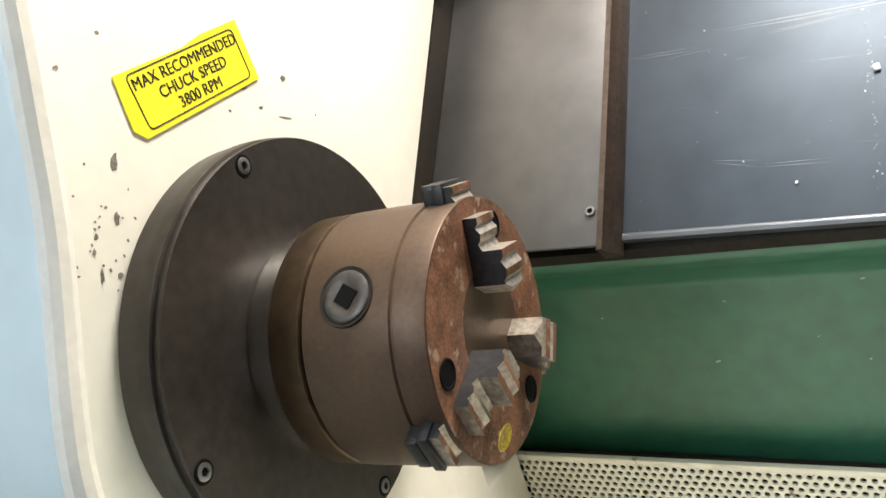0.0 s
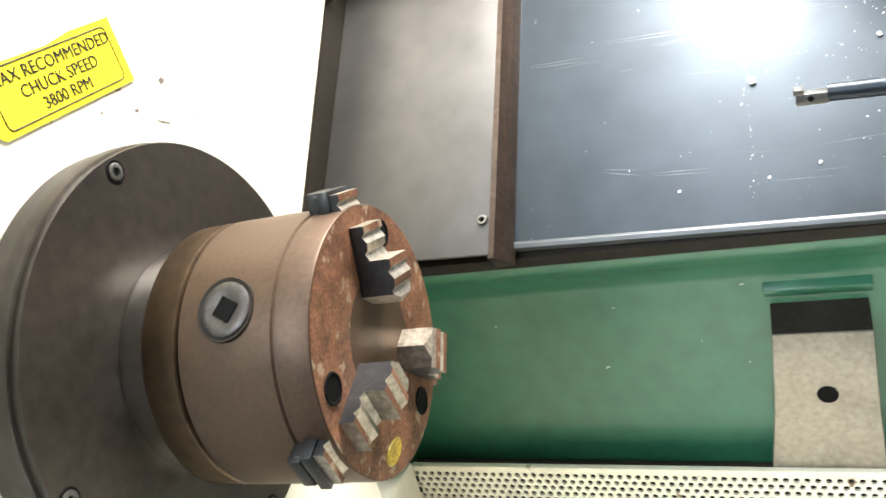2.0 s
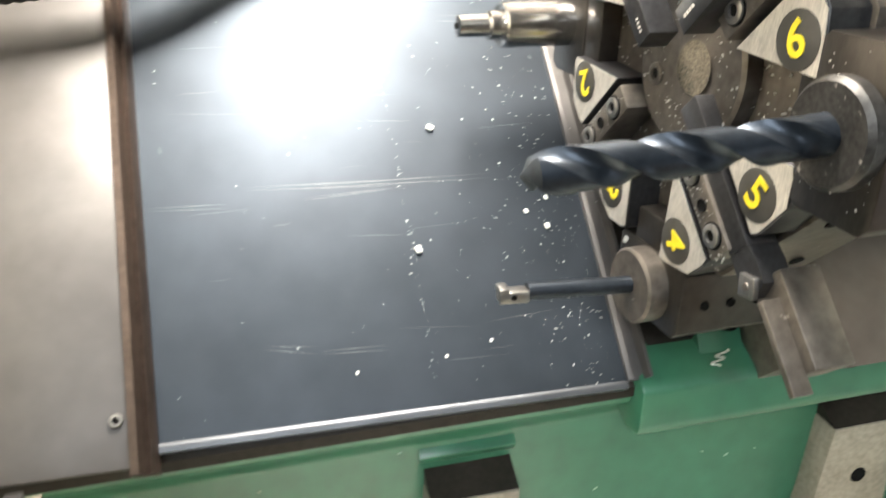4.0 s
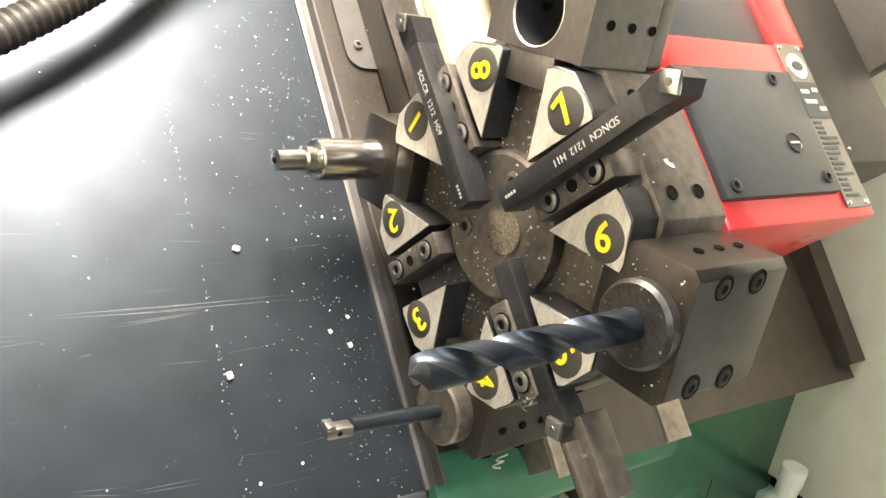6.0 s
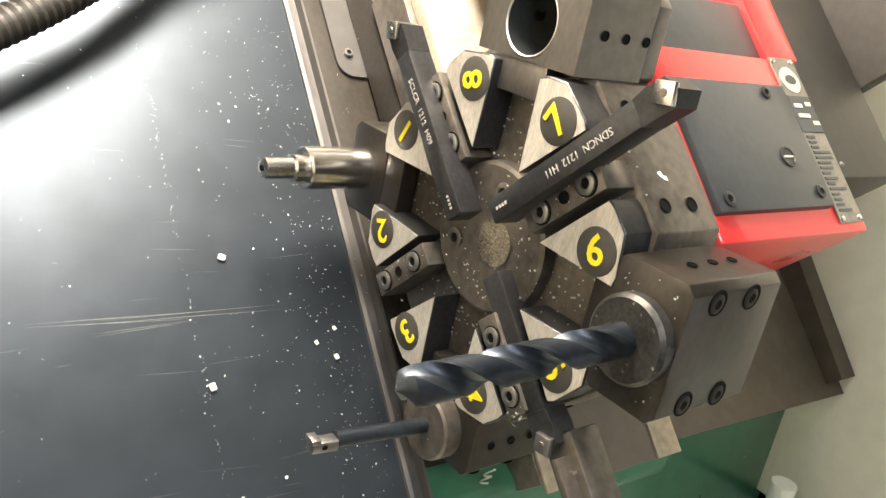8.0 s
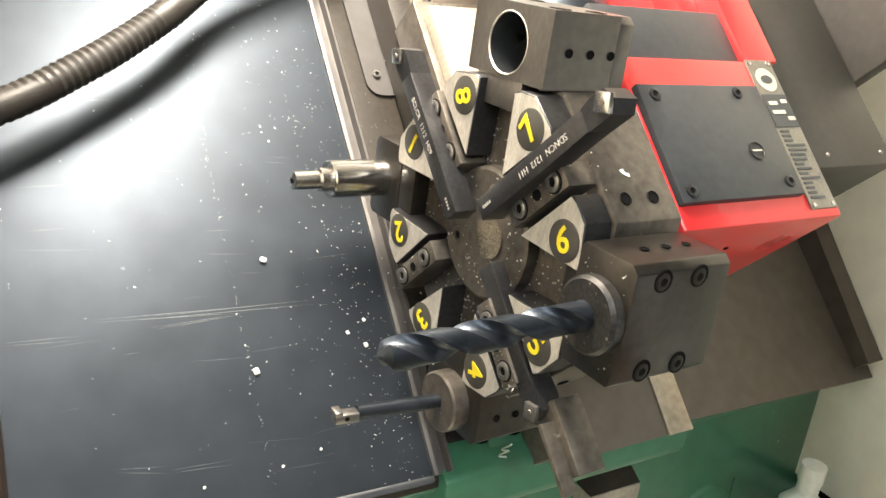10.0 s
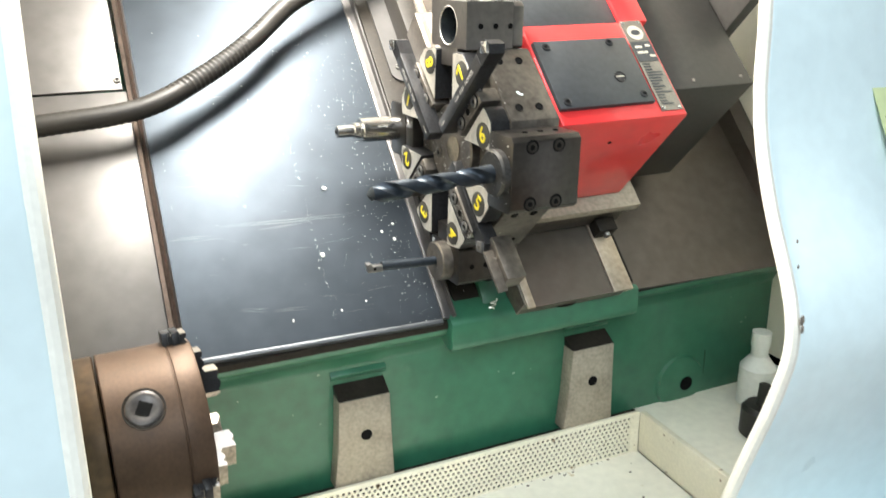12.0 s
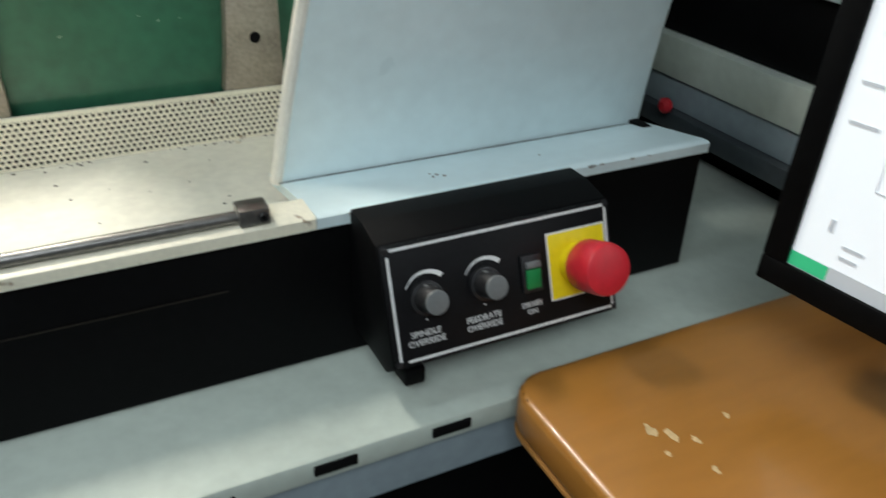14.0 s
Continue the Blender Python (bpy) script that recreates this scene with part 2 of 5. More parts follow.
def prism(points, a0, a1, m=None, bevel=0.0, seg=2):
    """A polygon given in (p, q) drawn out along the first axis: a vertex is (a, p, q)."""
    bm = bmesh.new()
    lo = [bm.verts.new((a0, p, q)) for p, q in points]
    hi = [bm.verts.new((a1, p, q)) for p, q in points]
    bm.faces.new(lo)
    bm.faces.new(hi[::-1])
    n = len(points)
    for i in range(n):
        bm.faces.new((lo[i], lo[(i + 1) % n], hi[(i + 1) % n], hi[i]))
    bmesh.ops.recalc_face_normals(bm, faces=bm.faces)
    if bevel:
        bmesh.ops.bevel(bm, geom=bm.edges[:], offset=bevel, segments=seg, affect="EDGES", profile=0.5)
    if m:
        bm.transform(m)
    return bm


def lathe(profile, m=None, seg=64, cap=True):
    """A profile of (x, radius) turned round the x axis."""
    bm = bmesh.new()
    rings = []
    for x, r in profile:
        rings.append([bm.verts.new((x, r * math.cos(2 * math.pi * i / seg), r * math.sin(2 * math.pi * i / seg))) for i in range(seg)])
    for a, b in zip(rings, rings[1:]):
        for i in range(seg):
            bm.faces.new((a[i], a[(i + 1) % seg], b[(i + 1) % seg], b[i]))
    if cap:
        for ring in (rings[0], rings[-1]):
            bm.faces.new(ring)
    if m:
        bm.transform(m)
    return bm


def tube(points, r, seg=12, radii=None):
    """A round bar along a line of points."""
    bm = bmesh.new()
    pts = [Vector(p) for p in points]
    rings = []
    side = None
    for i, p in enumerate(pts):
        d = (pts[min(i + 1, len(pts) - 1)] - pts[max(i - 1, 0)]).normalized()
        side = (side - d * side.dot(d)).normalized() if side else d.orthogonal().normalized()
        up = d.cross(side)
        rr = radii[i] if radii else r
        rings.append([bm.verts.new(p + rr * (math.cos(2 * math.pi * k / seg) * side + math.sin(2 * math.pi * k / seg) * up)) for k in range(seg)])
    for a, b in zip(rings, rings[1:]):
        for k in range(seg):
            bm.faces.new((a[k], a[(k + 1) % seg], b[(k + 1) % seg], b[k]))
    bm.faces.new(rings[0])
    bm.faces.new(rings[-1])
    return bm


def spline(points, n=8):
    """Points of a smooth line through the given ones."""
    p = [Vector(points[0])] + [Vector(q) for q in points] + [Vector(points[-1])]
    out = []
    for i in range(1, len(p) - 2):
        for k in range(n):
            t = k / n
            out.append(0.5 * (2 * p[i] + (p[i + 1] - p[i - 1]) * t + (2 * p[i - 1] - 5 * p[i] + 4 * p[i + 1] - p[i + 2]) * t * t + (3 * p[i] - p[i - 1] - 3 * p[i + 1] + p[i + 2]) * t ** 3))
    return out + [p[-2]]


def frame_at(origin, x_axis, y_axis):
    """A pose whose x and y axes point along the given ways."""
    x = Vector(x_axis).normalized()
    y = Vector(y_axis)
    y = (y - x * y.dot(x)).normalized()
    z = x.cross(y)
    return Matrix(((x.x, y.x, z.x, origin[0]), (x.y, y.y, z.y, origin[1]), (x.z, y.z, z.z, origin[2]), (0, 0, 0, 1)))


def words(name, text, size, material, parent, m, label="", depth=0.0002, squeeze=1.0, bold=0.0):
    """Flat letters, middle at m, reading along its x axis."""
    cu = bpy.data.curves.new(name, "FONT")
    cu.body, cu.size, cu.align_x, cu.align_y, cu.extrude = text, size, "CENTER", "CENTER", depth
    cu.resolution_u = 3
    cu.offset = bold
    tmp = bpy.data.objects.new(name, cu)
    scene.collection.objects.link(tmp)
    bpy.context.view_layer.update()
    me = bpy.data.meshes.new_from_object(tmp.evaluated_get(bpy.context.evaluated_depsgraph_get()))
    bpy.data.objects.remove(tmp)
    me.transform(m @ Matrix.Diagonal((squeeze, 1, 1, 1)))
    me.materials.clear()
    me.materials.append(M[material])
    ob = new(name, me)
    if parent:
        ob.parent = parent
        ob.matrix_parent_inverse = parent.matrix_world.inverted()
    if label:
        ob["label"] = label
    return ob


# the slanted bed: u along the spindle, v up the slope, w out of it
SL = frame_at((0, 0.4005, 1.2055), (1, 0, 0), (0, 1, 1))
SPIN = Matrix.Translation((0, 0.272, 1.2335))
TUR = Matrix.Translation((0, 0.385, 1.3415))
FLOOR_Z, BENCH_Z = 0.2, 0.985
rng = random.Random(7)


def merge(*bms):
    """Several lumps of one part in one mesh."""
    out = bmesh.new()
    for b in bms:
        me = bpy.data.meshes.new("lump")
        b.to_mesh(me)
        b.free()
        out.from_mesh(me)
        bpy.data.meshes.remove(me)
    return out


def cap_screw(parent, m, r=0.0035, depth=0.003, name="cap_screw", material="black"):
    """A socket-head screw: its axis is the x axis of m, its head towards +x."""
    head = part(name, lathe([(0, r), (depth * 0.75, r), (depth, r * 0.85), (depth, r * 0.52), (depth * 0.35, r * 0.50)], m, 20), material, parent)
    part("socket", lathe([(depth * 0.30, r * 0.52), (depth * 0.38, r * 0.52)], m, 6), "hole", head)
    return head


def bore(parent, m, r, name="screw_hole"):
    """A dark hole with a lightly chamfered mouth, its axis along x, opening towards +x."""
    # the black disc paints in the shade of a deeper hole
    return part(name, lathe([(0.0003, r * 1.18), (0.0006, r * 1.15), (0.0006, r * 0.98), (-0.0002, r * 0.9)], m, 20), "hole", parent)


def facing(p, way, up=(0, 0, 1)):
    """A pose at p whose x axis points along way."""
    w = Vector(way).normalized()
    u = Vector(up)
    if abs(w.dot(u)) > 0.95:
        u = Vector((0, 1, 0))
    return frame_at(p, w, u)


# ---- room ----
structure(link("floor", box(-3, 3.5, -3, 2.2, FLOOR_Z - 0.1, FLOOR_Z), "floor"), "grey workshop floor", "floor")
structure(link("ceiling", box(-3, 3.5, -3, 2.2, 2.75, 2.85), "wall"), "pale workshop ceiling", "ceiling")
structure(link("wall_back", box(-3, 3.5, 2.2, 2.3, FLOOR_Z, 2.75), "wall"), "pale painted workshop wall", "wall")
structure(link("wall_front", box(-3, 3.5, -3.1, -3, FLOOR_Z, 2.75), "wall"), "pale painted workshop wall", "wall")
structure(link("wall_left", box(-3.1, -3, -3, 2.2, FLOOR_Z, 2.75), "wall"), "pale painted workshop wall", "wall")
structure(link("wall_right", box(3.5, 3.6, -3, 2.2, FLOOR_Z, 2.75), "wall"), "pale painted workshop wall", "wall")

# ---- bench ----
bench = thing("bench", "grey-green painted steel bench under the lathe", "bench", (0.2, 0.4, FLOOR_Z))
part("bench_top", box(-0.7, 0.66, 0.057, 0.95, BENCH_Z - 0.016, BENCH_Z, 0.002), "bench", bench)
part("apron", box(-0.68, 0.64, 0.064, 0.08, BENCH_Z - 0.05, BENCH_Z - 0.0165), "bluegrey", bench, "blue-grey strip under the bench top")
part("cabinet", box(-0.66, 0.62, 0.16, 0.93, FLOOR_Z, BENCH_Z - 0.052), "base", bench)
for x in (0.1915, 0.2625):
    part("slot", box(x - 0.0125, x + 0.0125, 0.0555, 0.060, BENCH_Z - 0.011, BENCH_Z - 0.004, 0.0008), "hole", bench, "dark chipped slot")
for x in (0.121, 0.135):
    part("pit", lathe([(0, 0.0016), (0.0006, 0.0012)], facing((x, 0.057, BENCH_Z - 0.008), (0, -1, 0)), 8), "hole", bench)

# ---- machine base, pan and bed ----
base = thing("lathe_stand", "black painted lathe base with a white enamelled coolant pan", "machine base", (0, 0.3, BENCH_Z))
part("plinth", box(-0.5, 0.498, 0.1495, 0.80, BENCH_Z + 0.001, 1.012, 0.002), "base", base)
part("front_skirt", box(-0.5, 0.5, 0.138, 0.149, BENCH_Z + 0.002, 1.0795, 0.001), "base", base)
part("end_skirt", box(0.4895, 0.4985, 0.150, 0.80, 1.0125, 1.0795, 0.001), "base", base)
part("front_groove", box(-0.5, 0.16, 0.1372, 0.1379, 1.050, 1.0508), "dull_dark", base)
part("pan_floor", box(-0.48, 0.309, 0.165, 0.4135, 1.0135, 1.025), "pan", base)
part("rear_pan_floor", box(0.316, 0.488, 0.165, 0.46, 1.0135, 1.060), "pan", base)
part("pan_rim", prism([(0.1345, 1.0800), (0.1345, 1.0868), (0.1365, 1.0880), (0.160, 1.0880), (0.1635, 1.0855), (0.1635, 1.0255), (0.160, 1.0255), (0.160, 1.0800)], -0.5, 0.2120), "edge", base)
part("ledge", prism([(0.1345, 1.0800), (0.1345, 1.0868), (0.1365, 1.0880), (0.1420, 1.0878), (0.1500, 1.0862), (0.2320, 1.0725), (0.2320, 1.0660), (0.1505, 1.0798)], 0.2125, 0.502), "guard", base, "pale enamelled ledge with a chipped front edge")
part("ledge_end", box(0.47, 0.502, 0.2325, 0.60, 1.0640, 1.0720, 0.0012), "guard", base)
part("divider", box(0.3095, 0.3155, 0.165, 0.412, 1.0255, 1.0680, 0.0012), "edge", base)


for k in range(16):
    x, q = rng.uniform(0.225, 0.495), rng.uniform(0.0008, 0.0024)
    chip = bmesh.new()
    pts = [(x + q * 1.6 * rng.uniform(0.6, 1.1) * math.cos(a), 0.1343, 1.0866 + 0.5 * q * rng.uniform(0.5, 1.0) * math.sin(a)) for a in [n * math.pi / 4 for n in range(8)]]
    chip.faces.new([chip.verts.new(p) for p in pts])
    part("edge_chip", chip, "flake", base, "", 0)
for x, y in ((0.300, 0.165), (0.304, 0.168), (0.307, 0.163), (0.301, 0.172), (0.383, 0.170)):
    part("ledge_chip", lathe([(0, rng.uniform(0.0007, 0.0014)), (0.0003, 0.0005)], facing((x, y, 1.0862 - 0.167 * (y - 0.150) + 0.0002), (0, -0.16, 0.99)), 7), "flake", base)


def perforated(x0, x1, z0, z1, y, pitch, row, r):
    """A sheet with staggered round holes right through it."""
    bm = bmesh.new()
    thick = 0.0015
    rows = int((z1 - z0) / row)
    cols = int((x1 - x0) / pitch)
    for j in range(rows):
        for i in range(cols):
            cx = x0 + (i + 0.5 + 0.5 * (j % 2)) * pitch
            cz = z0 + (j + 0.5) * row
            outer = [(1, 0), (1, 1), (0, 1), (-1, 1), (-1, 0), (-1, -1), (0, -1), (1, -1)]
            o = [bm.verts.new((cx + a * pitch / 2, y, cz + b * row / 2)) for a, b in outer]
            f = [bm.verts.new((cx + r * math.cos(k * math.pi / 4), y, cz + r * math.sin(k * math.pi / 4))) for k in range(8)]
            g = [bm.verts.new((v.co.x, y + thick, v.co.z)) for v in f]
            for k in range(8):
                n = (k + 1) % 8
                bm.faces.new((o[k], o[n], f[n], f[k]))
                bm.faces.new((f[k], f[n], g[n], g[k]))
    bmesh.ops.remove_doubles(bm, verts=bm.verts, dist=0.00002)
    return bm


strip = part("perforated_strip", perforated(-0.19, 0.300, 1.0265, 1.0645, 0.4118, 0.0049, 0.0042, 0.0016), "edge", base, "cream perforated strainer strip with brown stains", 0)
part("strip_rail", box(-0.19, 0.3092, 0.4112, 0.4150, 1.0645, 1.0682, 0.0006), "edge", strip)
part("strip_foot", box(-0.19, 0.3092, 0.4114, 0.4135, 1.0252, 1.0265), "edge", strip)
part("strip_end", box(0.2995, 0.3092, 0.4116, 0.4135, 1.0265, 1.0645), "edge", strip)
# dark sheet stands in for the shade in the gap behind the strip
part("gap_shade", box(-0.19, 0.3092, 0.4190, 0.4210, 1.0255, 1.0660), "dull_dark", strip, "dark sheet standing in for the shaded gap")

crumbs = bmesh.new()
for k in range(90):
    x, y = rng.uniform(-0.10, 0.30), rng.uniform(0.20, 0.41)
    if k < 45:
        y = 0.4112 - abs(rng.gauss(0, 0.004))
    q = rng.uniform(0.0004, 0.0012)
    bmesh.ops.create_icosphere(crumbs, subdivisions=1, radius=q, matrix=Matrix.Translation((x, y, 1.0252)) @ Matrix.Diagonal((1.5, 1, 0.5, 1)))
tagged(link("pan_crumbs", crumbs, "rustrim", None, "", 0), "brown crumbs of dirt in the white pan", "dirt", kind="stuff")
stain = bmesh.new()
for k in range(16):
    x, y, q = rng.gauss(0.015, 0.022), rng.gauss(0.262, 0.018), rng.uniform(0.001, 0.0055)
    ring = [stain.verts.new((x + q * rng.uniform(0.5, 1.2) * math.cos(a), y + q * rng.uniform(0.4, 1.0) * math.sin(a), 1.0253)) for a in [j * 0.571 for j in range(11)]]
    stain.faces.new(ring)
tagged(link("rust_stains", stain, "stain", None, "", 0), "tan rust stains on the white pan floor", "stain", kind="stuff")

rod = thing("slide_rod", "polished steel door slide rod along the pan rim", "rod", (0, 0.152, 1.092))
part("bar", tube([(-0.45, 0.1440, 1.0920), (0.172, 0.1440, 1.0920)], 0.0038, 16), "block", rod)
clamp = part("end_clamp", box(0.170, 0.187, 0.1365, 0.1515, 1.0883, 1.0985, 0.001), "block", rod, "steel rod clamp")
cap_screw(clamp, facing((0.183, 0.1365, 1.0935), (0, -1, 0)), 0.003, 0.002)
part("rail_clip", box(-0.056, -0.046, 0.1365, 0.1400, 1.0883, 1.0945, 0.0006), "dark", rod)

bed = thing("slant_bed", "glossy green painted slant bed casting of the lathe", "lathe bed", (0, 0.45, 1.03))
part("casting", prism([(0.4300, 1.03), (0.4300, 1.072), (0.4310, 1.167), (0.4240, 1.179), (0.4080, 1.189), (0.4050, 1.195), (0.62, 1.402), (0.80, 1.404), (0.80, 1.03)], -0.30, 0.486, bevel=0.002), "green", bed)
part("dark_ledge", prism([(0.4040, 1.1955), (0.4040, 1.2005), (0.4150, 1.2115), (0.4150, 1.2055)], -0.30, 0.485), "dull_dark", bed, "dark ledge under the cover")
for x0, x1 in ((0.020, 0.0625), (0.2345, 0.2775)):
    lug = part("lug", prism([(x0, 1.144), (x1, 1.144), (x1 + 0.0006, 1.100), (x1 + 0.0016, 1.066), (x0 - 0.0075, 1.066), (x0 - 0.0030, 1.100)], 0.4150, 0.4330,
                            Matrix(((0, 1, 0, 0), (1, 0, 0, 0), (0, 0, 1, 0), (0, 0, 0, 1))), bevel=0.0012), "castblk", bed, "bare tan machined lug")
    part("lug_top", prism([(0.4160, 1.1442), (0.4335, 1.1445), (0.4335, 1.154)], x0 + 0.0002, x1 - 0.0002), "dull_dark", lug, "oily dark top of the lug")
    bore(lug, facing(((x0 + x1) / 2, 0.4150, 1.111), (0, -1, 0)), 0.0040)
    part("cast_shoulder", prism([(0.4295, 1.1565), (0.4275, 1.1610), (0.4330, 1.166)], x0 - 0.002, x1 + 0.002, bevel=0.0006), "green", lug)
part("drain_boss", lathe([(0, 0.028), (0.003, 0.026), (0.004, 0.020)], facing((0.368, 0.4305, 1.078), (0, -1, 0)), 28), "green", bed)
bore(bed, facing((0.374, 0.4262, 1.076), (0, -1, 0)), 0.0062, "drain_hole")
part("weld_seam", tube([(0.398, 0.4308, 1.080), (0.398, 0.4308, 1.105)], 0.0008, 6), "dull_dark", bed)
# swarf and drips on the green paint
flecks = bmesh.new()
for _ in range(22):
    x, z = rng.uniform(-0.15, 0.45), rng.uniform(1.075, 1.165)
    s = rng.uniform(0.0003, 0.0010)
    bmesh.ops.create_icosphere(flecks, subdivisions=1, radius=s, matrix=Matrix.Translation((x, 0.4306, z)) @ pose(0, 0, 0, 0, rng.uniform(-40, 40), 0) @ Matrix.Diagonal((2.0, 0.35, 0.8, 1)))
tagged(link("dried_splashes", flecks, "splash"), "small pale dried splashes on the green casting", "splashes", kind="stuff")

# ---- way covers on the slope ----
cover = thing("way_cover", "dark polished sheet steel way cover, scratched and dusted with swarf", "way cover", (0, 0.45, 1.21))


def slanted(bm):
    """Lets the lower edge of a cover run slightly downhill, then lays it on the slope."""
    for v in bm.verts:
        if v.co.y < 0.02:
            v.co.y += 0.0011 - 0.021 * v.co.x
    bm.transform(SL)
    return bm


part("main_sheet", slanted(box(-0.0885, 0.1035, 0.0, 0.44, -0.003, 0.0)), "sheet", cover, "blue-black sheet with long scratches")
part("bottom_lip", slanted(prism([(-0.0012, -0.0040), (-0.0012, 0.0008), (0.0004, 0.0010), (0.0014, 0.0010), (0.0024, 0.0003), (0.0024, -0.0030), (0.0, -0.0040)], -0.0885, 0.1035)), "lip", cover, "bright folded bottom edge")
part("left_sheet", slanted(box(-0.1955, -0.0975, -0.0065, 0.2335, 0.007, 0.0095, 0.0006)), "sheet2", cover, "brown-grey left sheet")
part("upper_left_sheet", box(-0.1955, -0.1005, 0.2345, 0.44, 0.0085, 0.0110, 0.0006, SL), "sheet2", cover)
part("seam_strip", prism([(-0.0975, 0.0066), (-0.0975, 0.0112), (-0.0945, 0.0116), (-0.0925, 0.0060), (-0.0905, 0.0075), (-0.0885, 0.0030), (-0.0885, -0.0020), (-0.0975, -0.0020)], -0.0060, 0.44,
                         SL @ Matrix(((0, 1, 0, 0), (1, 0, 0, 0), (0, 0, 1, 0), (0, 0, 0, 1)))), "rustrim", cover, "browned folded seam strip")
part("right_bead", prism([(0.1035, -0.003), (0.1035, 0.0022), (0.1055, 0.0026), (0.1070, -0.0010), (0.1120, -0.0010), (0.1128, 0.0042), (0.1142, 0.0042), (0.1142, -0.003)], 0.001, 0.44,
                         SL @ Matrix(((0, 1, 0, 0), (1, 0, 0, 0), (0, 0, 1, 0), (0, 0, 0, 1)))), "sheet2", cover, "folded edge bead beside the carriage")
part("right_sheet", slanted(box(0.272, 0.474, 0.0, 0.44, -0.003, 0.0)), "sheet3", cover, "brown-black right sheet")
part("left_wall_strip", box(-0.1975, -0.1957, -0.0065, 0.44, 0.0, 0.040, 0, SL), "dull_dark", cover, "dark side strip")
for v, u in ((0.0143, -0.1015), (0.243, -0.1035)):
    cap_screw(cover, SL @ facing((u, v, 0.0097 if v < 0.2 else 0.0112), (0, 0, 1), (0, 1, 0)), 0.0026, 0.0016, material="block")
# scratches: long shallow bright lines along the sheet
sc = bmesh.new()
LONG = ((-0.0485, 0.1068, 0.076, -0.0048, 0.00012), (-0.0224, 0.0994, 0.0446, 0.0019, 0.00009), (-0.024, 0.1051, 0.089, -0.0031, 0.00014), (-0.0467, 0.0362, 0.022, -0.0052, 0.00010), (-0.0246, 0.0310, 0.029, -0.0022, 0.00012), (-0.0877, 0.1011, 0.0354, -0.0023, 0.00010))
for k in range(28):
    if k < len(LONG):
        u, v, du, dv, wd = LONG[k]
    else:
        u, v = rng.uniform(-0.08, 0.06), rng.uniform(0.02, 0.25)
        du, wd = rng.uniform(0.006, 0.04), rng.uniform(0.00003, 0.00007)
        dv = du * rng.uniform(-0.12, 0.05)
    for n in range(2 if k < len(LONG) else 1):
        a = Vector((u, v + 0.0012 * n, 0.00012))
        d = Vector((du, dv * (1 - 0.4 * n), 0))
        p = Vector((0, wd * 0.5, 0))
        sc.faces.new([sc.verts.new(SL @ q) for q in (a - p, a + d * 0.5 - p * 2, a + d, a + d * 0.5 + p * 2)])
part("scratch_marks", sc, "scuff", cover, "fine bright scratches")["kind"] = "stuff"
# swarf on the covers, thick along two lines
sw = bmesh.new()
for k in range(760):
    if k < 110:
        u, v = 0.0212 + rng.gauss(0, 0.0009), rng.uniform(0.012, 0.24)
    elif k < 180:
        v = rng.uniform(0.03, 0.23)
        u = 0.0825 + (0.09 - v) * 0.065 + rng.gauss(0, 0.0022)
    elif k < 370:
        u, v = 0.10 - abs(rng.gauss(0, 0.022)), rng.uniform(0.0, 0.26)
    elif k < 430:
        u, v = rng.uniform(0.105, 0.15), rng.uniform(0.02, 0.26)
    else:
        u, v = 0.10 - min(0.18, rng.expovariate(22)), rng.uniform(0.0, 0.30)
    s = min(0.00042, 0.00010 + rng.expovariate(11000))
    bmesh.ops.create_icosphere(sw, subdivisions=1, radius=s, matrix=SL @ Matrix.Translation((u, v, s * 0.3)) @ pose(0, 0, 0, 0, 0, rng.uniform(0, 180)) @ Matrix.Diagonal((rng.uniform(0.7, 2.0), 0.8, 0.5, 1)))
tagged(link("fine_swarf", sw, "chip", None, "", 0), "fine bright swarf scattered on the dark cover", "swarf", kind="stuff")
for u, v, s in ((0.0236, 0.0709, 0.0017), (0.0391, 0.1297, 0.0017), (0.0760, 0.0838, 0.0011), (0.0869, 0.0896, 0.0010), (0.0845, 0.0756, 0.0013), (-0.0105, 0.0212, 0.0007), (0.0272, 0.0228, 0.0007), (0.0476, 0.0269, 0.0007)):
    bm = box(-s, s, -s * 0.8, s * 0.8, 0, s * 0.9, s * 0.25, SL @ Matrix.Translation((u, v, 0.0002)) @ pose(0, 0, 0, 0, 0, 37 + 900 * v), 1)
    tagged(link("metal_chip", bm, "clear", None, "", 0), "small white metal chip lying on the cover", "chip", group="chips on the cover")

# ---- enclosure ----
shell = thing("enclosure", "cream painted sheet metal enclosure round the lathe", "enclosure", (0, 0.75, 1.06))
part("right_wall", box(0.476, 0.488, 0.236, 0.80, 1.0885, 1.75), "cream2", shell)
part("back_wall", box(-0.5, 0.475, 0.718, 0.73, 1.25, 1.75), "cream2", shell)
part("left_wall", box(-0.5, -0.488, 0.236, 0.717, 1.0885, 1.75), "cream2", shell)
part("roof", box(-0.5, 0.488, 0.33, 0.73, 1.7505, 1.76), "cream2", shell)
part("wall_flange", prism([(0.20, 0.0), (0.20, 0.016), (0.46, 0.030), (0.46, 0.0)], 0.458, 0.4755, Matrix.Translation((0, 0.402 - 0.14, 1.202 - 0.14)) @ pose(0, 0, 0, 45, 0, 0)), "sheet3", shell, "dark upright edge beside the cover")
lamp = thing("machine_lamp", "tube lamp under the enclosure roof", "lamp", (0.0, 0.49, 1.74))
part("reflector", box(-0.12, 0.20, 0.455, 0.525, 1.728, 1.7500, 0.002), "clear", lamp)
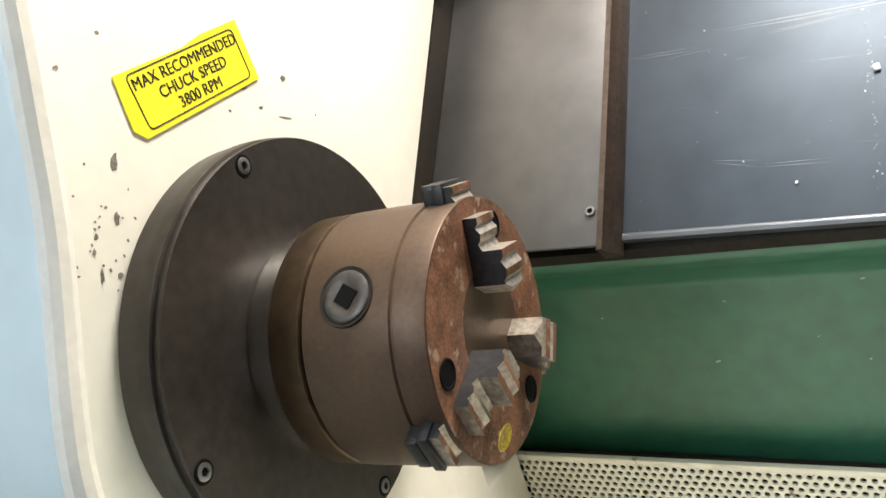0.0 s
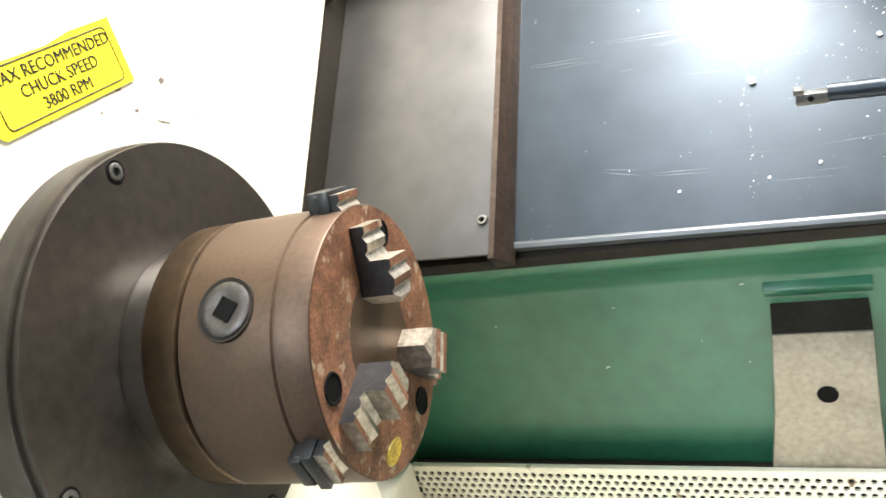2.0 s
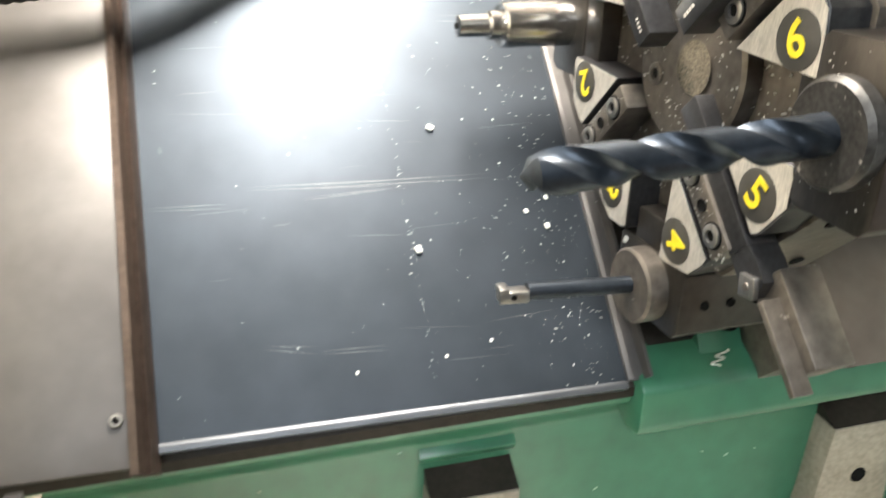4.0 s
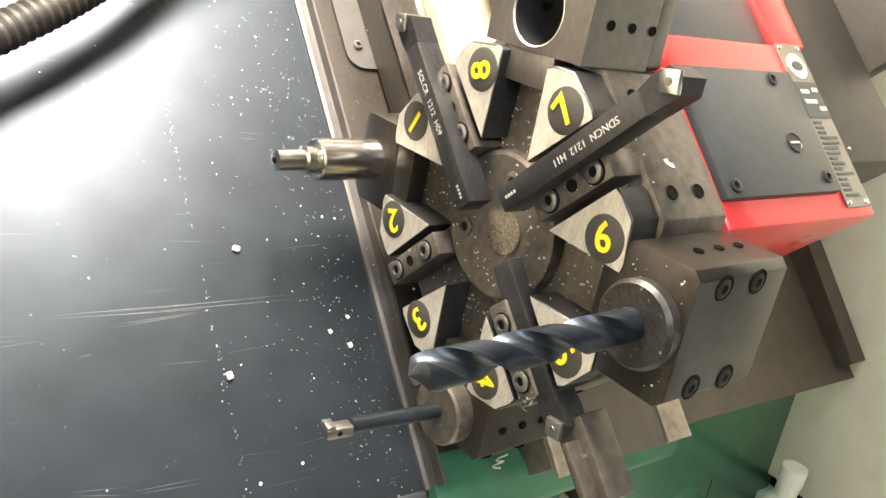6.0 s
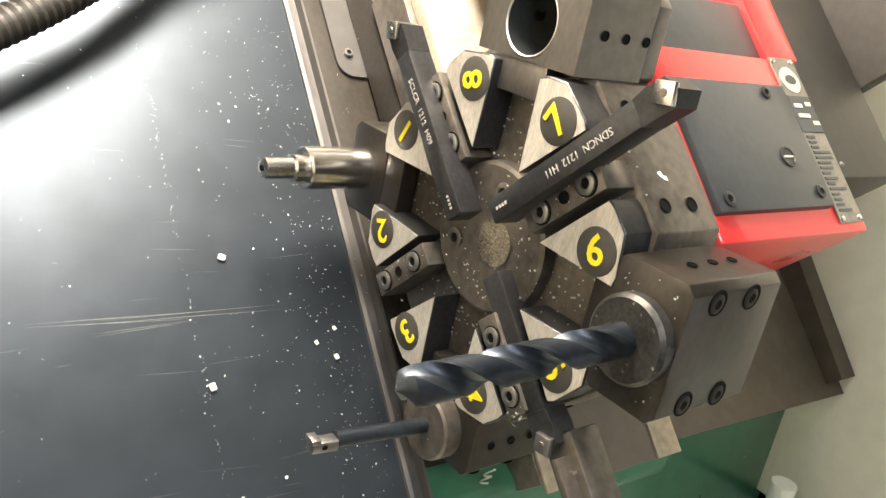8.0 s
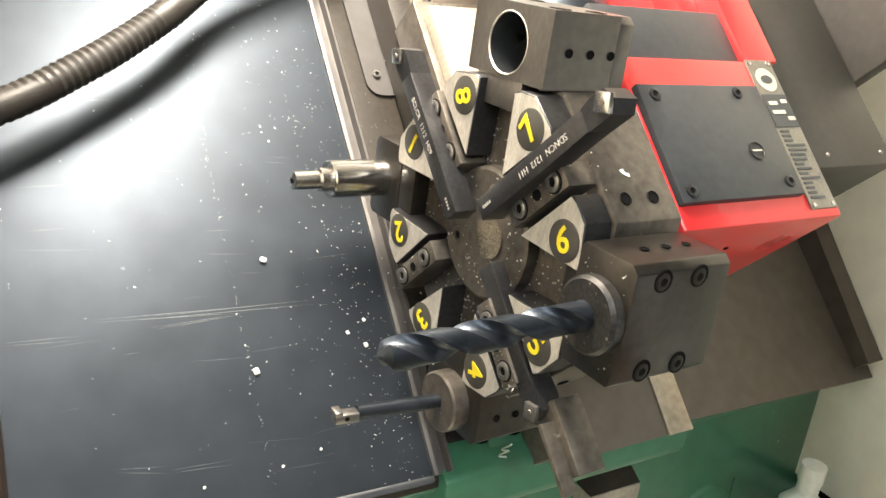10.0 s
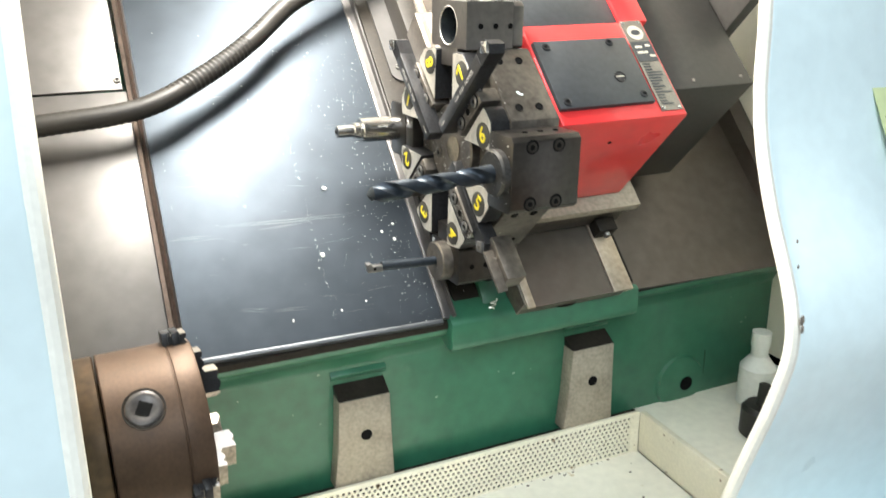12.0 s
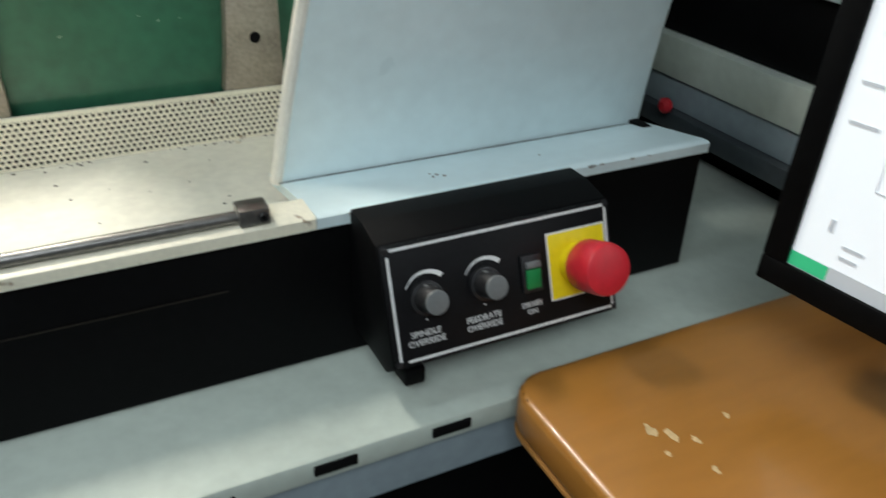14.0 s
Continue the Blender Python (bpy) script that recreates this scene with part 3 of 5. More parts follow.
part("lamp_tube", tube([(-0.09, 0.49, 1.719), (0.17, 0.49, 1.719)], 0.008, 12), "tube", lamp)

# ---- headstock ----
head = thing("headstock", "cream enamelled headstock with chipped paint", "headstock", (-0.3, 0.3, 1.05))
part("housing", prism([(0.176, 1.0885), (0.158, 1.205), (0.150, 1.243), (0.155, 1.268), (0.178, 1.32), (0.200, 1.395), (0.240, 1.443), (0.33, 1.55), (0.56, 1.55), (0.56, 1.424), (0.378, 1.233), (0.372, 1.16), (0.372, 1.074), (0.4105, 1.072), (0.4105, 1.0265), (0.176, 1.0265)], -0.486, -0.188, bevel=0.0015), "cream", head)
part("gasket_edge", prism([(0.3795, 1.2325), (0.5615, 1.4235), (0.5675, 1.4175), (0.3855, 1.2265)], -0.30, -0.1885), "dull_dark", head, "dark edge of the headstock")
part("face_bolt", lathe([(0, 0.005), (0.002, 0.005), (0.003, 0.004)], facing((-0.188, 0.193, 1.299), (1, 0, 0)), 16), "dull_dark", head)
part("edge_screw", lathe([(0, 0.0034), (0.003, 0.003), (0.004, 0.0015)], facing((-0.188, 0.477, 1.336), (1, 0, 0)), 12), "rustrim", head)
part("thin_rod", tube([(-0.186, 0.462, 1.360), (-0.184, 0.477, 1.339)], 0.0012, 8), "block", head)
flake = bmesh.new()
CHIPS = ((0.231, 1.326, 0.0034, 0.0016, 60), (0.223, 1.309, 0.0026, 0.0011, 60), (0.221, 1.314, 0.0007, 0.0005, 0), (0.213, 1.307, 0.0013, 0.0009, 70), (0.210, 1.303, 0.0014, 0.0008, 60),
         (0.209, 1.295, 0.0026, 0.0009, 65), (0.215, 1.292, 0.0013, 0.0010, 20), (0.302, 1.3305, 0.0022, 0.0005, 0), (0.326, 1.328, 0.0018, 0.0017, 0), (0.307, 1.321, 0.0013, 0.0007, -10),
         (0.290, 1.325, 0.0012, 0.0006, -30), (0.3185, 1.313, 0.0062, 0.0004, -24), (0.338, 1.308, 0.0008, 0.0005, 0), (0.267, 1.329, 0.0009, 0.0005, 40), (0.246, 1.3655, 0.0009, 0.0007, 0),
         (0.226, 1.359, 0.0013, 0.0008, 0), (0.203, 1.260, 0.0010, 0.0009, 30), (0.193, 1.323, 0.0024, 0.0010, 80), (0.175, 1.276, 0.0042, 0.0024, 110), (0.183, 1.298, 0.0015, 0.0008, 70), (0.182, 1.275, 0.0030, 0.0007, 95))
for k in range(49):
    if k < len(CHIPS):
        y, z, w, h, a0 = CHIPS[k]
        a0 = radians(a0)
    else:
        y, z = rng.gauss(0.214, 0.008), rng.gauss(1.304, 0.012)
        w, h, a0 = rng.uniform(0.0003, 0.0008), rng.uniform(0.0003, 0.0006), rng.uniform(0, 3.1)
    pts = []
    for n in range(11):
        a = n * 2 * math.pi / 11
        q = rng.uniform(0.6, 1.15)
        p, r = w * q * math.cos(a), h * q * math.sin(a)
        pts.append(flake.verts.new((-0.1878, y + p * math.cos(a0) - r * math.sin(a0), z + p * math.sin(a0) + r * math.cos(a0))))
    flake.faces.new(pts)
part("chipped_paint", flake, "flake", head, "grey-brown patches where paint has flaked off", 0)["kind"] = "stuff"
# the yellow warning sticker
sticker = thing("warning_sticker", "yellow warning sticker with black lettering on the headstock", "sticker", (-0.187, 0.27, 1.334))
quad = [(0.2440, 1.3510), (0.2432, 1.3322), (0.2475, 1.3280), (0.3112, 1.3318), (0.3100, 1.3560), (0.2890, 1.3548), (0.2780, 1.3525)]
part("backing", prism(quad, -0.1876, -0.1872), "yellow", sticker, "", 0)
ST = frame_at((-0.18715, 0.2780, 1.3418), (0, 1, 0.062), (0, 0, 1)) @ Matrix.Diagonal((1.1, 1.0, 1, 1))
for row_, (text, size, dy) in enumerate((("MAX RECOMMENDED", 0.0060, 0.0058), ("CHUCK SPEED", 0.0060, -0.0002), ("3800 RPM", 0.0060, -0.0062))):
    words("lettering", text, size, "black_ink", sticker, ST @ Matrix.Translation((0.0005, dy, 0)), squeeze=0.86)
for q0, q1 in (((-0.024, 0.0098), (0.024, 0.0098)), ((-0.024, -0.0098), (0.024, -0.0098)), ((-0.026, -0.0078), (-0.026, 0.0078)), ((0.026, -0.0078), (0.026, 0.0078))):
    part("border_line", tube([ST @ Vector((*q0, 0)), ST @ Vector((*q1, 0))], 0.00028, 6), "black_ink", sticker)
for sx, sy in ((-1, -1), (-1, 1), (1, -1), (1, 1)):
    pts = [ST @ Vector((sx * (0.024 + 0.002 * math.sin(a)), sy * (0.0078 + 0.002 * math.cos(a)), 0)) for a in [k * math.pi / 10 for k in range(6)]]
    part("border_corner", tube(pts, 0.00028, 6), "black_ink", sticker)

# ---- chuck ----
chuck = thing("lathe_chuck", "rusty brown three-jaw lathe chuck on a dark spindle flange", "chuck", (-0.18, 0.272, 1.2335))
flange = part("spindle_flange", lathe([(-0.1895, 0.0798), (-0.1815, 0.0800), (-0.1808, 0.0806), (-0.1760, 0.0806), (-0.1752, 0.0802), (-0.1748, 0.0790), (-0.1742, 0.0790), (-0.1714, 0.0800), (-0.1708, 0.0796), (-0.1708, 0.041)], SPIN, 96), "flange", chuck, "dark grey flange ring with a worn edge")
for a in (93, 183, 273, 3):
    y, z = 0.0748 * math.cos(radians(a)), 0.0748 * math.sin(radians(a))
    part("counterbore", lathe([(0.0001, 0.0043), (0.0005, 0.0040), (0.0003, 0.0030)], facing((-0.1709, 0.272 + y, 1.2335 + z), (1, 0, 0)), 20), "hole", flange)
    cap_screw(flange, facing((-0.1709, 0.272 + y, 1.2335 + z), (1, 0, 0)), 0.0031, 0.0009, material="block")
part("spigot", lathe([(-0.1705, 0.0415), (-0.158, 0.0415)], SPIN, 64), "bright", chuck, "bright steel spigot ring")
part("adapter_ring", lathe([(-0.160, 0.0430), (-0.1575, 0.0458), (-0.1565, 0.0465), (-0.1446, 0.0467), (-0.1438, 0.0455), (-0.1438, 0.0440)], SPIN, 80), "chuck2", chuck, "ochre-brown adapter ring")
part("body", lathe([(-0.1430, 0.0440), (-0.1430, 0.0460), (-0.1422, 0.0468), (-0.1090, 0.0468), (-0.1085, 0.0460), (-0.1079, 0.0460), (-0.1074, 0.0466), (-0.0966, 0.0466), (-0.0960, 0.0462), (-0.0960, 0.0440)], SPIN, 96), "chuck", chuck)
part("front_face", lathe([(-0.0958, 0.0460), (-0.0957, 0.0435), (-0.0958, 0.022), (-0.0985, 0.016), (-0.0990, 0.013), (-0.112, 0.0125)], SPIN, 80, False), "chuckface", chuck, "orange-rusted front face")
part("spindle_bore", lathe([(-0.1118, 0.0126), (-0.1122, 0.0126)], SPIN, 32), "hole", chuck)
for a in (135, 255, 15):
    c, s = math.cos(radians(a)), math.sin(radians(a))
    mk = facing((-0.1252, 0.272 + 0.0455 * c, 1.2335 + 0.0455 * s), (0, c, s), (1, 0, 0))
    pin = part("key_pinion", lathe([(0.0, 0.0088), (0.0016, 0.0088), (0.0021, 0.0080), (0.0022, 0.0060), (0.0014, 0.0045)], mk, 32), "keyring", chuck, "worn grey key pinion")
    # dark ring paints in the shade of the recess round the pinion
    part("pinion_recess_shade", lathe([(0.0008, 0.0104), (0.0016, 0.0102), (0.0012, 0.0089)], mk, 32), "dull_dark", pin)
    part("square_socket", box(0.0009, 0.0018, -0.0033, 0.0033, -0.0033, 0.0033, 0, mk @ pose(0, 0, 0, 62, 0, 0)), "hole", pin)
for a in (172, 292, 52):
    c, s = math.cos(radians(a)), math.sin(radians(a))
    mk = facing((-0.0957, 0.272 + 0.0375 * c, 1.2335 + 0.0375 * s), (1, 0, 0))
    bolt_hole = part("bolt_hole", lathe([(0.0001, 0.0052), (0.0005, 0.0050), (0.0005, 0.0044), (0.0002, 0.0040)], mk, 24), "hole", chuck)


part("grease_spot", lathe([(0.0002, 0.0050), (0.0006, 0.0046), (0.0004, 0.0030)], facing((-0.0957, 0.256, 1.199), (1, 0, 0)) @ Matrix.Diagonal((1, 0.75, 1.3, 1)), 20), "grease", chuck, "yellow greased hole")


def jaw(a):
    """A stepped jaw; p runs out along the radius and q along the spindle."""
    m = frame_at((0, 0.272, 1.2335), (0, -math.sin(radians(a)), math.cos(radians(a))), (0, math.cos(radians(a)), math.sin(radians(a))))
    # local x: across the jaw, y: outwards, z: backwards along the spindle
    out = [(0.0125, -0.104), (0.0125, -0.0855), (0.0150, -0.0835)]
    steps = [(0.0150, 0.0285, -0.0835), (0.0285, 0.0400, -0.0905), (0.0400, 0.0515, -0.0970)]
    for p0, p1, q in steps:
        for k in range(2):
            f = k / 2
            out.append((p0 + (p1 - p0) * f, q + (0.0004 if k else 0)))
            out.append((p0 + (p1 - p0) * (f + 0.20), q - 0.0012))
            out.append((p0 + (p1 - p0) * (f + 0.30), q - 0.0001))
        out.append((p1, q))
        out.append((p1, q - 0.0040))
    out += [(0.0515, -0.1065), (0.047, -0.1065), (0.047, -0.104)]
    clean = [out[0]]
    for pt in out[1:]:
        if (Vector(pt) - Vector(clean[-1])).length > 1e-5:
            clean.append(pt)
    w = 0.0072
    bm = prism([(p, -q) for p, q in clean], -w, w)
    for side in (-1, 1):
        cut = bmesh.ops.bisect_plane(bm, geom=bm.verts[:] + bm.edges[:] + bm.faces[:], plane_co=(0, 0.0125, 0), plane_no=(side, -1.73, 0), clear_outer=True)
        bmesh.ops.edgenet_fill(bm, edges=[e for e in cut["geom_cut"] if isinstance(e, bmesh.types.BMEdge)])
    # z of the frame points along -spindle or +spindle: keep the spindle direction right
    zdir = m.to_3x3() @ Vector((0, 0, 1))
    if zdir.x > 0:
        for v in bm.verts:
            v.co.z = -v.co.z
    bm.transform(m)
    return bm


for a in (77, 197, 317):
    j = part("jaw", jaw(a), "black", chuck, "blackened steel stepped jaw with worn faces coloured as if lamplit")
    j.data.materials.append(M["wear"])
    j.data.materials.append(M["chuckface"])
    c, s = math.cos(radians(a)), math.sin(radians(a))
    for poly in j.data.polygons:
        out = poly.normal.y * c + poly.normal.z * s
        # step and nose faces turn paler, for wear and for the lamp on them
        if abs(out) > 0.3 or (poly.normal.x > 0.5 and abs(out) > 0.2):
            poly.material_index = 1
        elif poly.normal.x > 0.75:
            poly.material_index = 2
    m = frame_at((0, 0.272, 1.2335), (0, c, s), (0, -s, c))
    part("jaw_guide", merge(box(0.041, 0.0530, -0.0080, 0.0080, -0.1045, -0.1005, 0.0005, m), box(0.041, 0.0530, -0.0062, 0.0062, -0.1095, -0.1050, 0.0005, m)), "black", j)

chuck.matrix_world = Matrix.Translation((-0.148, 0.25, 0)) @ pose(0, 0, 0, 0, 0, 3.0) @ Matrix.Translation((0.150, -0.25, 0)) @ chuck.matrix_world

# ---- carriage and cross slide ----
car = thing("carriage", "green painted carriage with bare steel slide rails", "carriage", (0.19, 0.42, 1.2))
part("apron_lip", prism([(0.387, 1.185), (0.389, 1.180), (0.400, 1.178), (0.43, 1.19), (0.43, 1.226), (0.4045, 1.214), (0.390, 1.2065), (0.387, 1.2035)], 0.1045, 0.2815, bevel=0.0016), "green", car, "rounded green lip")
part("left_cheek", prism([(0.396, 1.2065), (0.412, 1.231), (0.440, 1.258), (0.448, 1.250), (0.415, 1.206)], 0.1375, 0.1600, bevel=0.0012), "green", car)
# flat dark disc paints in the shade of a hollow in the lip
part("lip_hollow_shade", lathe([(0.0002, 0.0115), (0.0006, 0.0110), (0.0004, 0.0085)], frame_at((0.2075, 0.3880, 1.2052), (0, -0.7, 0.7), (0, 1, 1)) @ Matrix.Diagonal((1, 0.45, 1, 1)), 24), "dull_dark", car)
part("saddle", box(0.1605, 0.2620, -0.012, 0.36, 0.003, 0.0275, 0.001, SL), "dark", car)
part("left_rail", box(0.1612, 0.1682, -0.0165, 0.36, 0.0277, 0.0305, 0.0006, SL), "rail", car, "bare steel slide rail")
part("right_rail", box(0.2415, 0.2605, -0.0165, 0.36, 0.0277, 0.0305, 0.0006, SL), "rail", car, "bare steel slide rail")
part("slide_sheet", box(0.1684, 0.2413, -0.0160, 0.36, 0.0277, 0.0290, 0, SL), "sheet3", car, "dark sheet between the rails")
part("right_channel", box(0.2622, 0.2705, -0.010, 0.38, 0.0, 0.012, 0.001, SL), "sheet3", car)
part("channel_edge", box(0.2708, 0.2725, -0.006, 0.38, 0.0, 0.017, 0.0004, SL), "dull_dark", car)
part("left_channel", box(0.1145, 0.1600, -0.004, 0.36, -0.003, 0.0025, 0.0008, SL), "dull_dark", car)
corner = [(0.1258 + 0.010 * (1 - math.cos(a)), 0.230 + 0.010 * (1 - math.sin(a))) for a in [k * math.pi / 12 for k in range(7)]]
part("corner_plate", prism([(0.1258, 0.44)] + corner + [(0.1600, 0.230), (0.1600, 0.44)], 0.0028, 0.0046, SL @ Matrix(((0, 1, 0, 0), (0, 0, 1, 0), (1, 0, 0, 0), (0, 0, 0, 1)))), "sheet2", car, "steel cover plate with a rounded corner")
cap_screw(car, SL @ facing((0.134, 0.245, 0.0048), (0, 0, 1), (0, 1, 0)), 0.0028, 0.002, material="block")
cap_screw(car, SL @ facing((0.1725, 0.285, 0.0300), (0, 0, 1), (0, 1, 0)), 0.0024, 0.002, material="block")
part("steel_web", box(0.1425, 0.1590, 0.10, 0.40, 0.005, 0.030, 0.001, SL), "web", car)
part("cross_slide", box(0.1400, 0.2690, 0.046, 0.26, 0.0310, 0.0600, 0.001, SL), "dark", car, "dark cross slide under the turret")
part("slide_plate", box(0.1440, 0.2720, 0.0405, 0.25, 0.0602, 0.0690, 0.0008, SL), "castblk", car, "tan steel plate under the gearbox")
part("wiper_block", box(0.2420, 0.2600, 0.0330, 0.0455, 0.0310, 0.0440, 0.001, SL), "dull_dark", car)
cap_screw(car, SL @ facing((0.251, 0.0328, 0.038), (0, -1, 0)), 0.0030, 0.003, material="block")
part("stop_bracket", box(0.1400, 0.1570, 0.026, 0.045, 0.0310, 0.0560, 0.001, SL), "dark", car)

# ---- turret gearbox ----
red = thing("turret_gearbox", "red enamelled turret gearbox with a dark bolted lid", "gearbox", (0.2, 0.4, 1.35))
part("housing", prism([(0.1490, 0.0700), (0.1490, 0.1690), (0.1535, 0.1770), (0.2545, 0.1770), (0.2560, 0.1750), (0.2560, 0.0700)], 0.0530, 0.138,
                      SL @ Matrix(((0, 1, 0, 0), (1, 0, 0, 0), (0, 0, 1, 0), (0, 0, 0, 1))), bevel=0.0012), "red", red)
part("rear_housing", box(0.1520, 0.2365, 0.1385, 0.1690, 0.0700, 0.1740, 0.001, SL), "lid", red, "dark grey rear cover")
part("arm", prism([(0.1385, 0.070), (0.1385, 0.1765), (0.215, 0.1765), (0.235, 0.160), (0.240, 0.10), (0.240, 0.070)], 0.2370, 0.2615, SL, bevel=0.0015), "red", red, "red curved rear arm")
part("upper_arm", prism([(0.1695, 0.095), (0.1695, 0.1650), (0.205, 0.1650), (0.225, 0.15), (0.225, 0.095)], 0.2050, 0.2368, SL, bevel=0.0015), "red", red)
lid = part("lid", box(0.1545, 0.2310, 0.0640, 0.1215, 0.1690, 0.1805, 0.0006, SL), "lid", red, "dark grey lid plate")
for u, v in ((0.1625, 0.1160), (0.1612, 0.0690), (0.2150, 0.1170), (0.2240, 0.0705)):
    cap_screw(lid, SL @ facing((u, v, 0.1806), (0, 0, 1), (0, 1, 0)), 0.0030, 0.0008, material="black")
slot = part("coin_slot", lathe([(0.0, 0.0046), (0.0006, 0.0046), (0.0006, 0.0040), (0.0002, 0.0038)], SL @ facing((0.211, 0.0865, 0.1806), (0, 0, 1), (0, 1, 0)), 24), "black", lid)
part("slot_bar", box(0.2078, 0.2140, 0.0861, 0.0869, 0.1808, 0.1813, 0, SL), "plate", slot)
bore(red, SL @ facing((0.2035, 0.0530, 0.150), (0, -1, 0)), 0.0012, "drain_screw")
part("cast_recess", lathe([(0.0002, 0.0075), (0.0006, 0.0072), (0.0004, 0.0050)], SL @ facing((0.1640, 0.0530, 0.135), (0, -1, 0)) @ Matrix.Diagonal((1, 1.6, 0.9, 1)), 24), "lid", red)
cap_screw(red, SL @ facing((0.1850, 0.0530, 0.0800), (0, -1, 0)), 0.0058, 0.003, material="dark")
cap_screw(red, SL @ facing((0.1640, 0.0530, 0.0800), (0, -1, 0)), 0.0030, 0.002, material="dark")
npl = part("name_plate", box(0.2345, 0.2525, 0.0570, 0.1380, 0.1772, 0.1780, 0, SL), "nameplate", red, "grey steel name plate with small print")
for u, v in ((0.2365, 0.0590), (0.2500, 0.0590), (0.2365, 0.1360), (0.2500, 0.1360)):
    part("rivet", lathe([(0, 0.0015), (0.0007, 0.0013), (0.0011, 0.0006)], SL @ facing((u, v, 0.1780), (0, 0, 1), (0, 1, 0)), 12), "bright", npl)
part("maker_disc", lathe([(0, 0.0066), (0.0003, 0.0066)], SL @ facing((0.2435, 0.1265, 0.1780), (0, 0, 1), (0, 1, 0)), 32), "plate", npl, "round pale mark")
part("maker_shape", lathe([(0.0003, 0.0040), (0.0005, 0.0040)], SL @ facing((0.2435, 0.1265, 0.1780), (0, 0, 1), (0, 1, 0)) @ Matrix.Diagonal((1, 0.6, 1, 1)), 24), "lid", npl)
part("dark_field", box(0.2350, 0.2518, 0.1000, 0.1180, 0.1781, 0.1784, 0, SL), "lid", npl)
for k in range(15):
    v = 0.0620 + 0.0025 * k
    part("print_bar", box(0.2365, 0.2365 + rng.choice((0.006, 0.010, 0.013)), v, v + 0.0012, 0.1781, 0.1784, 0, SL), "lid", npl)
for u0, u1, v in ((0.237, 0.243, 0.112), (0.237, 0.246, 0.107), (0.246, 0.251, 0.1035), (0.246, 0.250, 0.113)):
    part("print_bar", box(u0, u1, v, v + 0.002, 0.1785, 0.1787, 0, SL), "plate", npl)

motor = thing("drive_cover", "matt black sheet metal drive cover behind the gearbox", "cover", (0.31, 0.5, 1.3))
part("box", box(0.2660, 0.3480, 0.0860, 0.205, 0.0300, 0.1600, 0.002, SL), "soot2", motor)
for u in (0.292, 0.338):
    part("screw", lathe([(0, 0.0014), (0.0008, 0.001)], SL @ facing((u, 0.0935, 0.1601), (0, 0, 1), (0, 1, 0)), 10), "block", motor)
part("post", box(0.3490, 0.3600, 0.14, 0.30, 0.0, 0.20, 0.001, SL), "soot2", motor)
pipe = thing("spindle_motor", "polished steel cylinder above the gearbox", "cylinder", (0.19, 0.58, 1.42))
part("barrel", lathe([(0, 0.030), (0.16, 0.030)], SL @ facing((0.182, 0.185, 0.120), (0, 1, 0)), 48), "sheet", pipe)
part("collar", lathe([(-0.012, 0.026), (0.0, 0.026)], SL @ facing((0.182, 0.185, 0.120), (0, 1, 0)), 48), "lid", pipe)
part("fitting", lathe([(0, 0.007), (0.012, 0.007), (0.014, 0.005), (0.024, 0.005)], SL @ facing((0.221, 0.188, 0.140), (0, 1, 0)), 16), "bright", pipe)

for cx, cy, cz, n in ((0.1455, 0.4005, 1.2070, 26), (0.1700, 0.4000, 1.2140, 18)):
    curl = [(cx + 0.0026 * math.cos(0.55 * k) + 0.00012 * k, cy - 0.0014 * math.sin(0.55 * k), cz + 0.00032 * k + 0.0010 * math.sin(0.55 * k)) for k in range(n)]
    tagged(link("swarf_curl", tube(curl, 0.0005, 6), "chip"), "small bright curl of swarf on the carriage", "swarf", group="curls on the carriage")
for ob in (car, red, motor, pipe):
    ob.matrix_world = Matrix.Translation((0.0048, 0.0090, -0.0018)) @ ob.matrix_world

# ---- turret ----
turret = thing("tool_turret", "dark steel eight-station tool turret with numbered plates", "turret", (0.13, 0.385, 1.3415))


def ST8(a):
    """At angle a: x outwards, y round the turret, z back along the spindle."""
    c, s = math.cos(radians(a)), math.sin(radians(a))
    return TUR @ frame_at((0, 0, 0), (0, c, s), (0, -s, c))


FIRST, FLAT = 28.0, 1.0
octo = [(0.0757 * math.cos(radians(FLAT + 22.5 + 45 * k)), 0.0757 * math.sin(radians(FLAT + 22.5 + 45 * k))) for k in range(8)]
part("drum", prism(octo, 0.1120, 0.1490, TUR, bevel=0.0006), "dark", turret, "octagonal oily steel drum")
part("hub", lathe([(0.1060, 0.0085), (0.1052, 0.0290), (0.1062, 0.0305), (0.1125, 0.0310)], TUR, 64), "dark", turret)
part("hub_recess", lathe([(0.1105, 0.0078), (0.1058, 0.0085), (0.1050, 0.0095)], TUR @ Matrix.Translation((0, -0.0040, -0.0005)), 40), "grime", turret, "grimy centre hole")
for a in (100, 220, 340):
    c, s = math.cos(radians(a)), math.sin(radians(a))
    cap_screw(turret, facing((0.1058, 0.385 + 0.020 * c, 1.3415 + 0.020 * s), (-1, 0, 0)), 0.0042, 0.0012, material="dark")
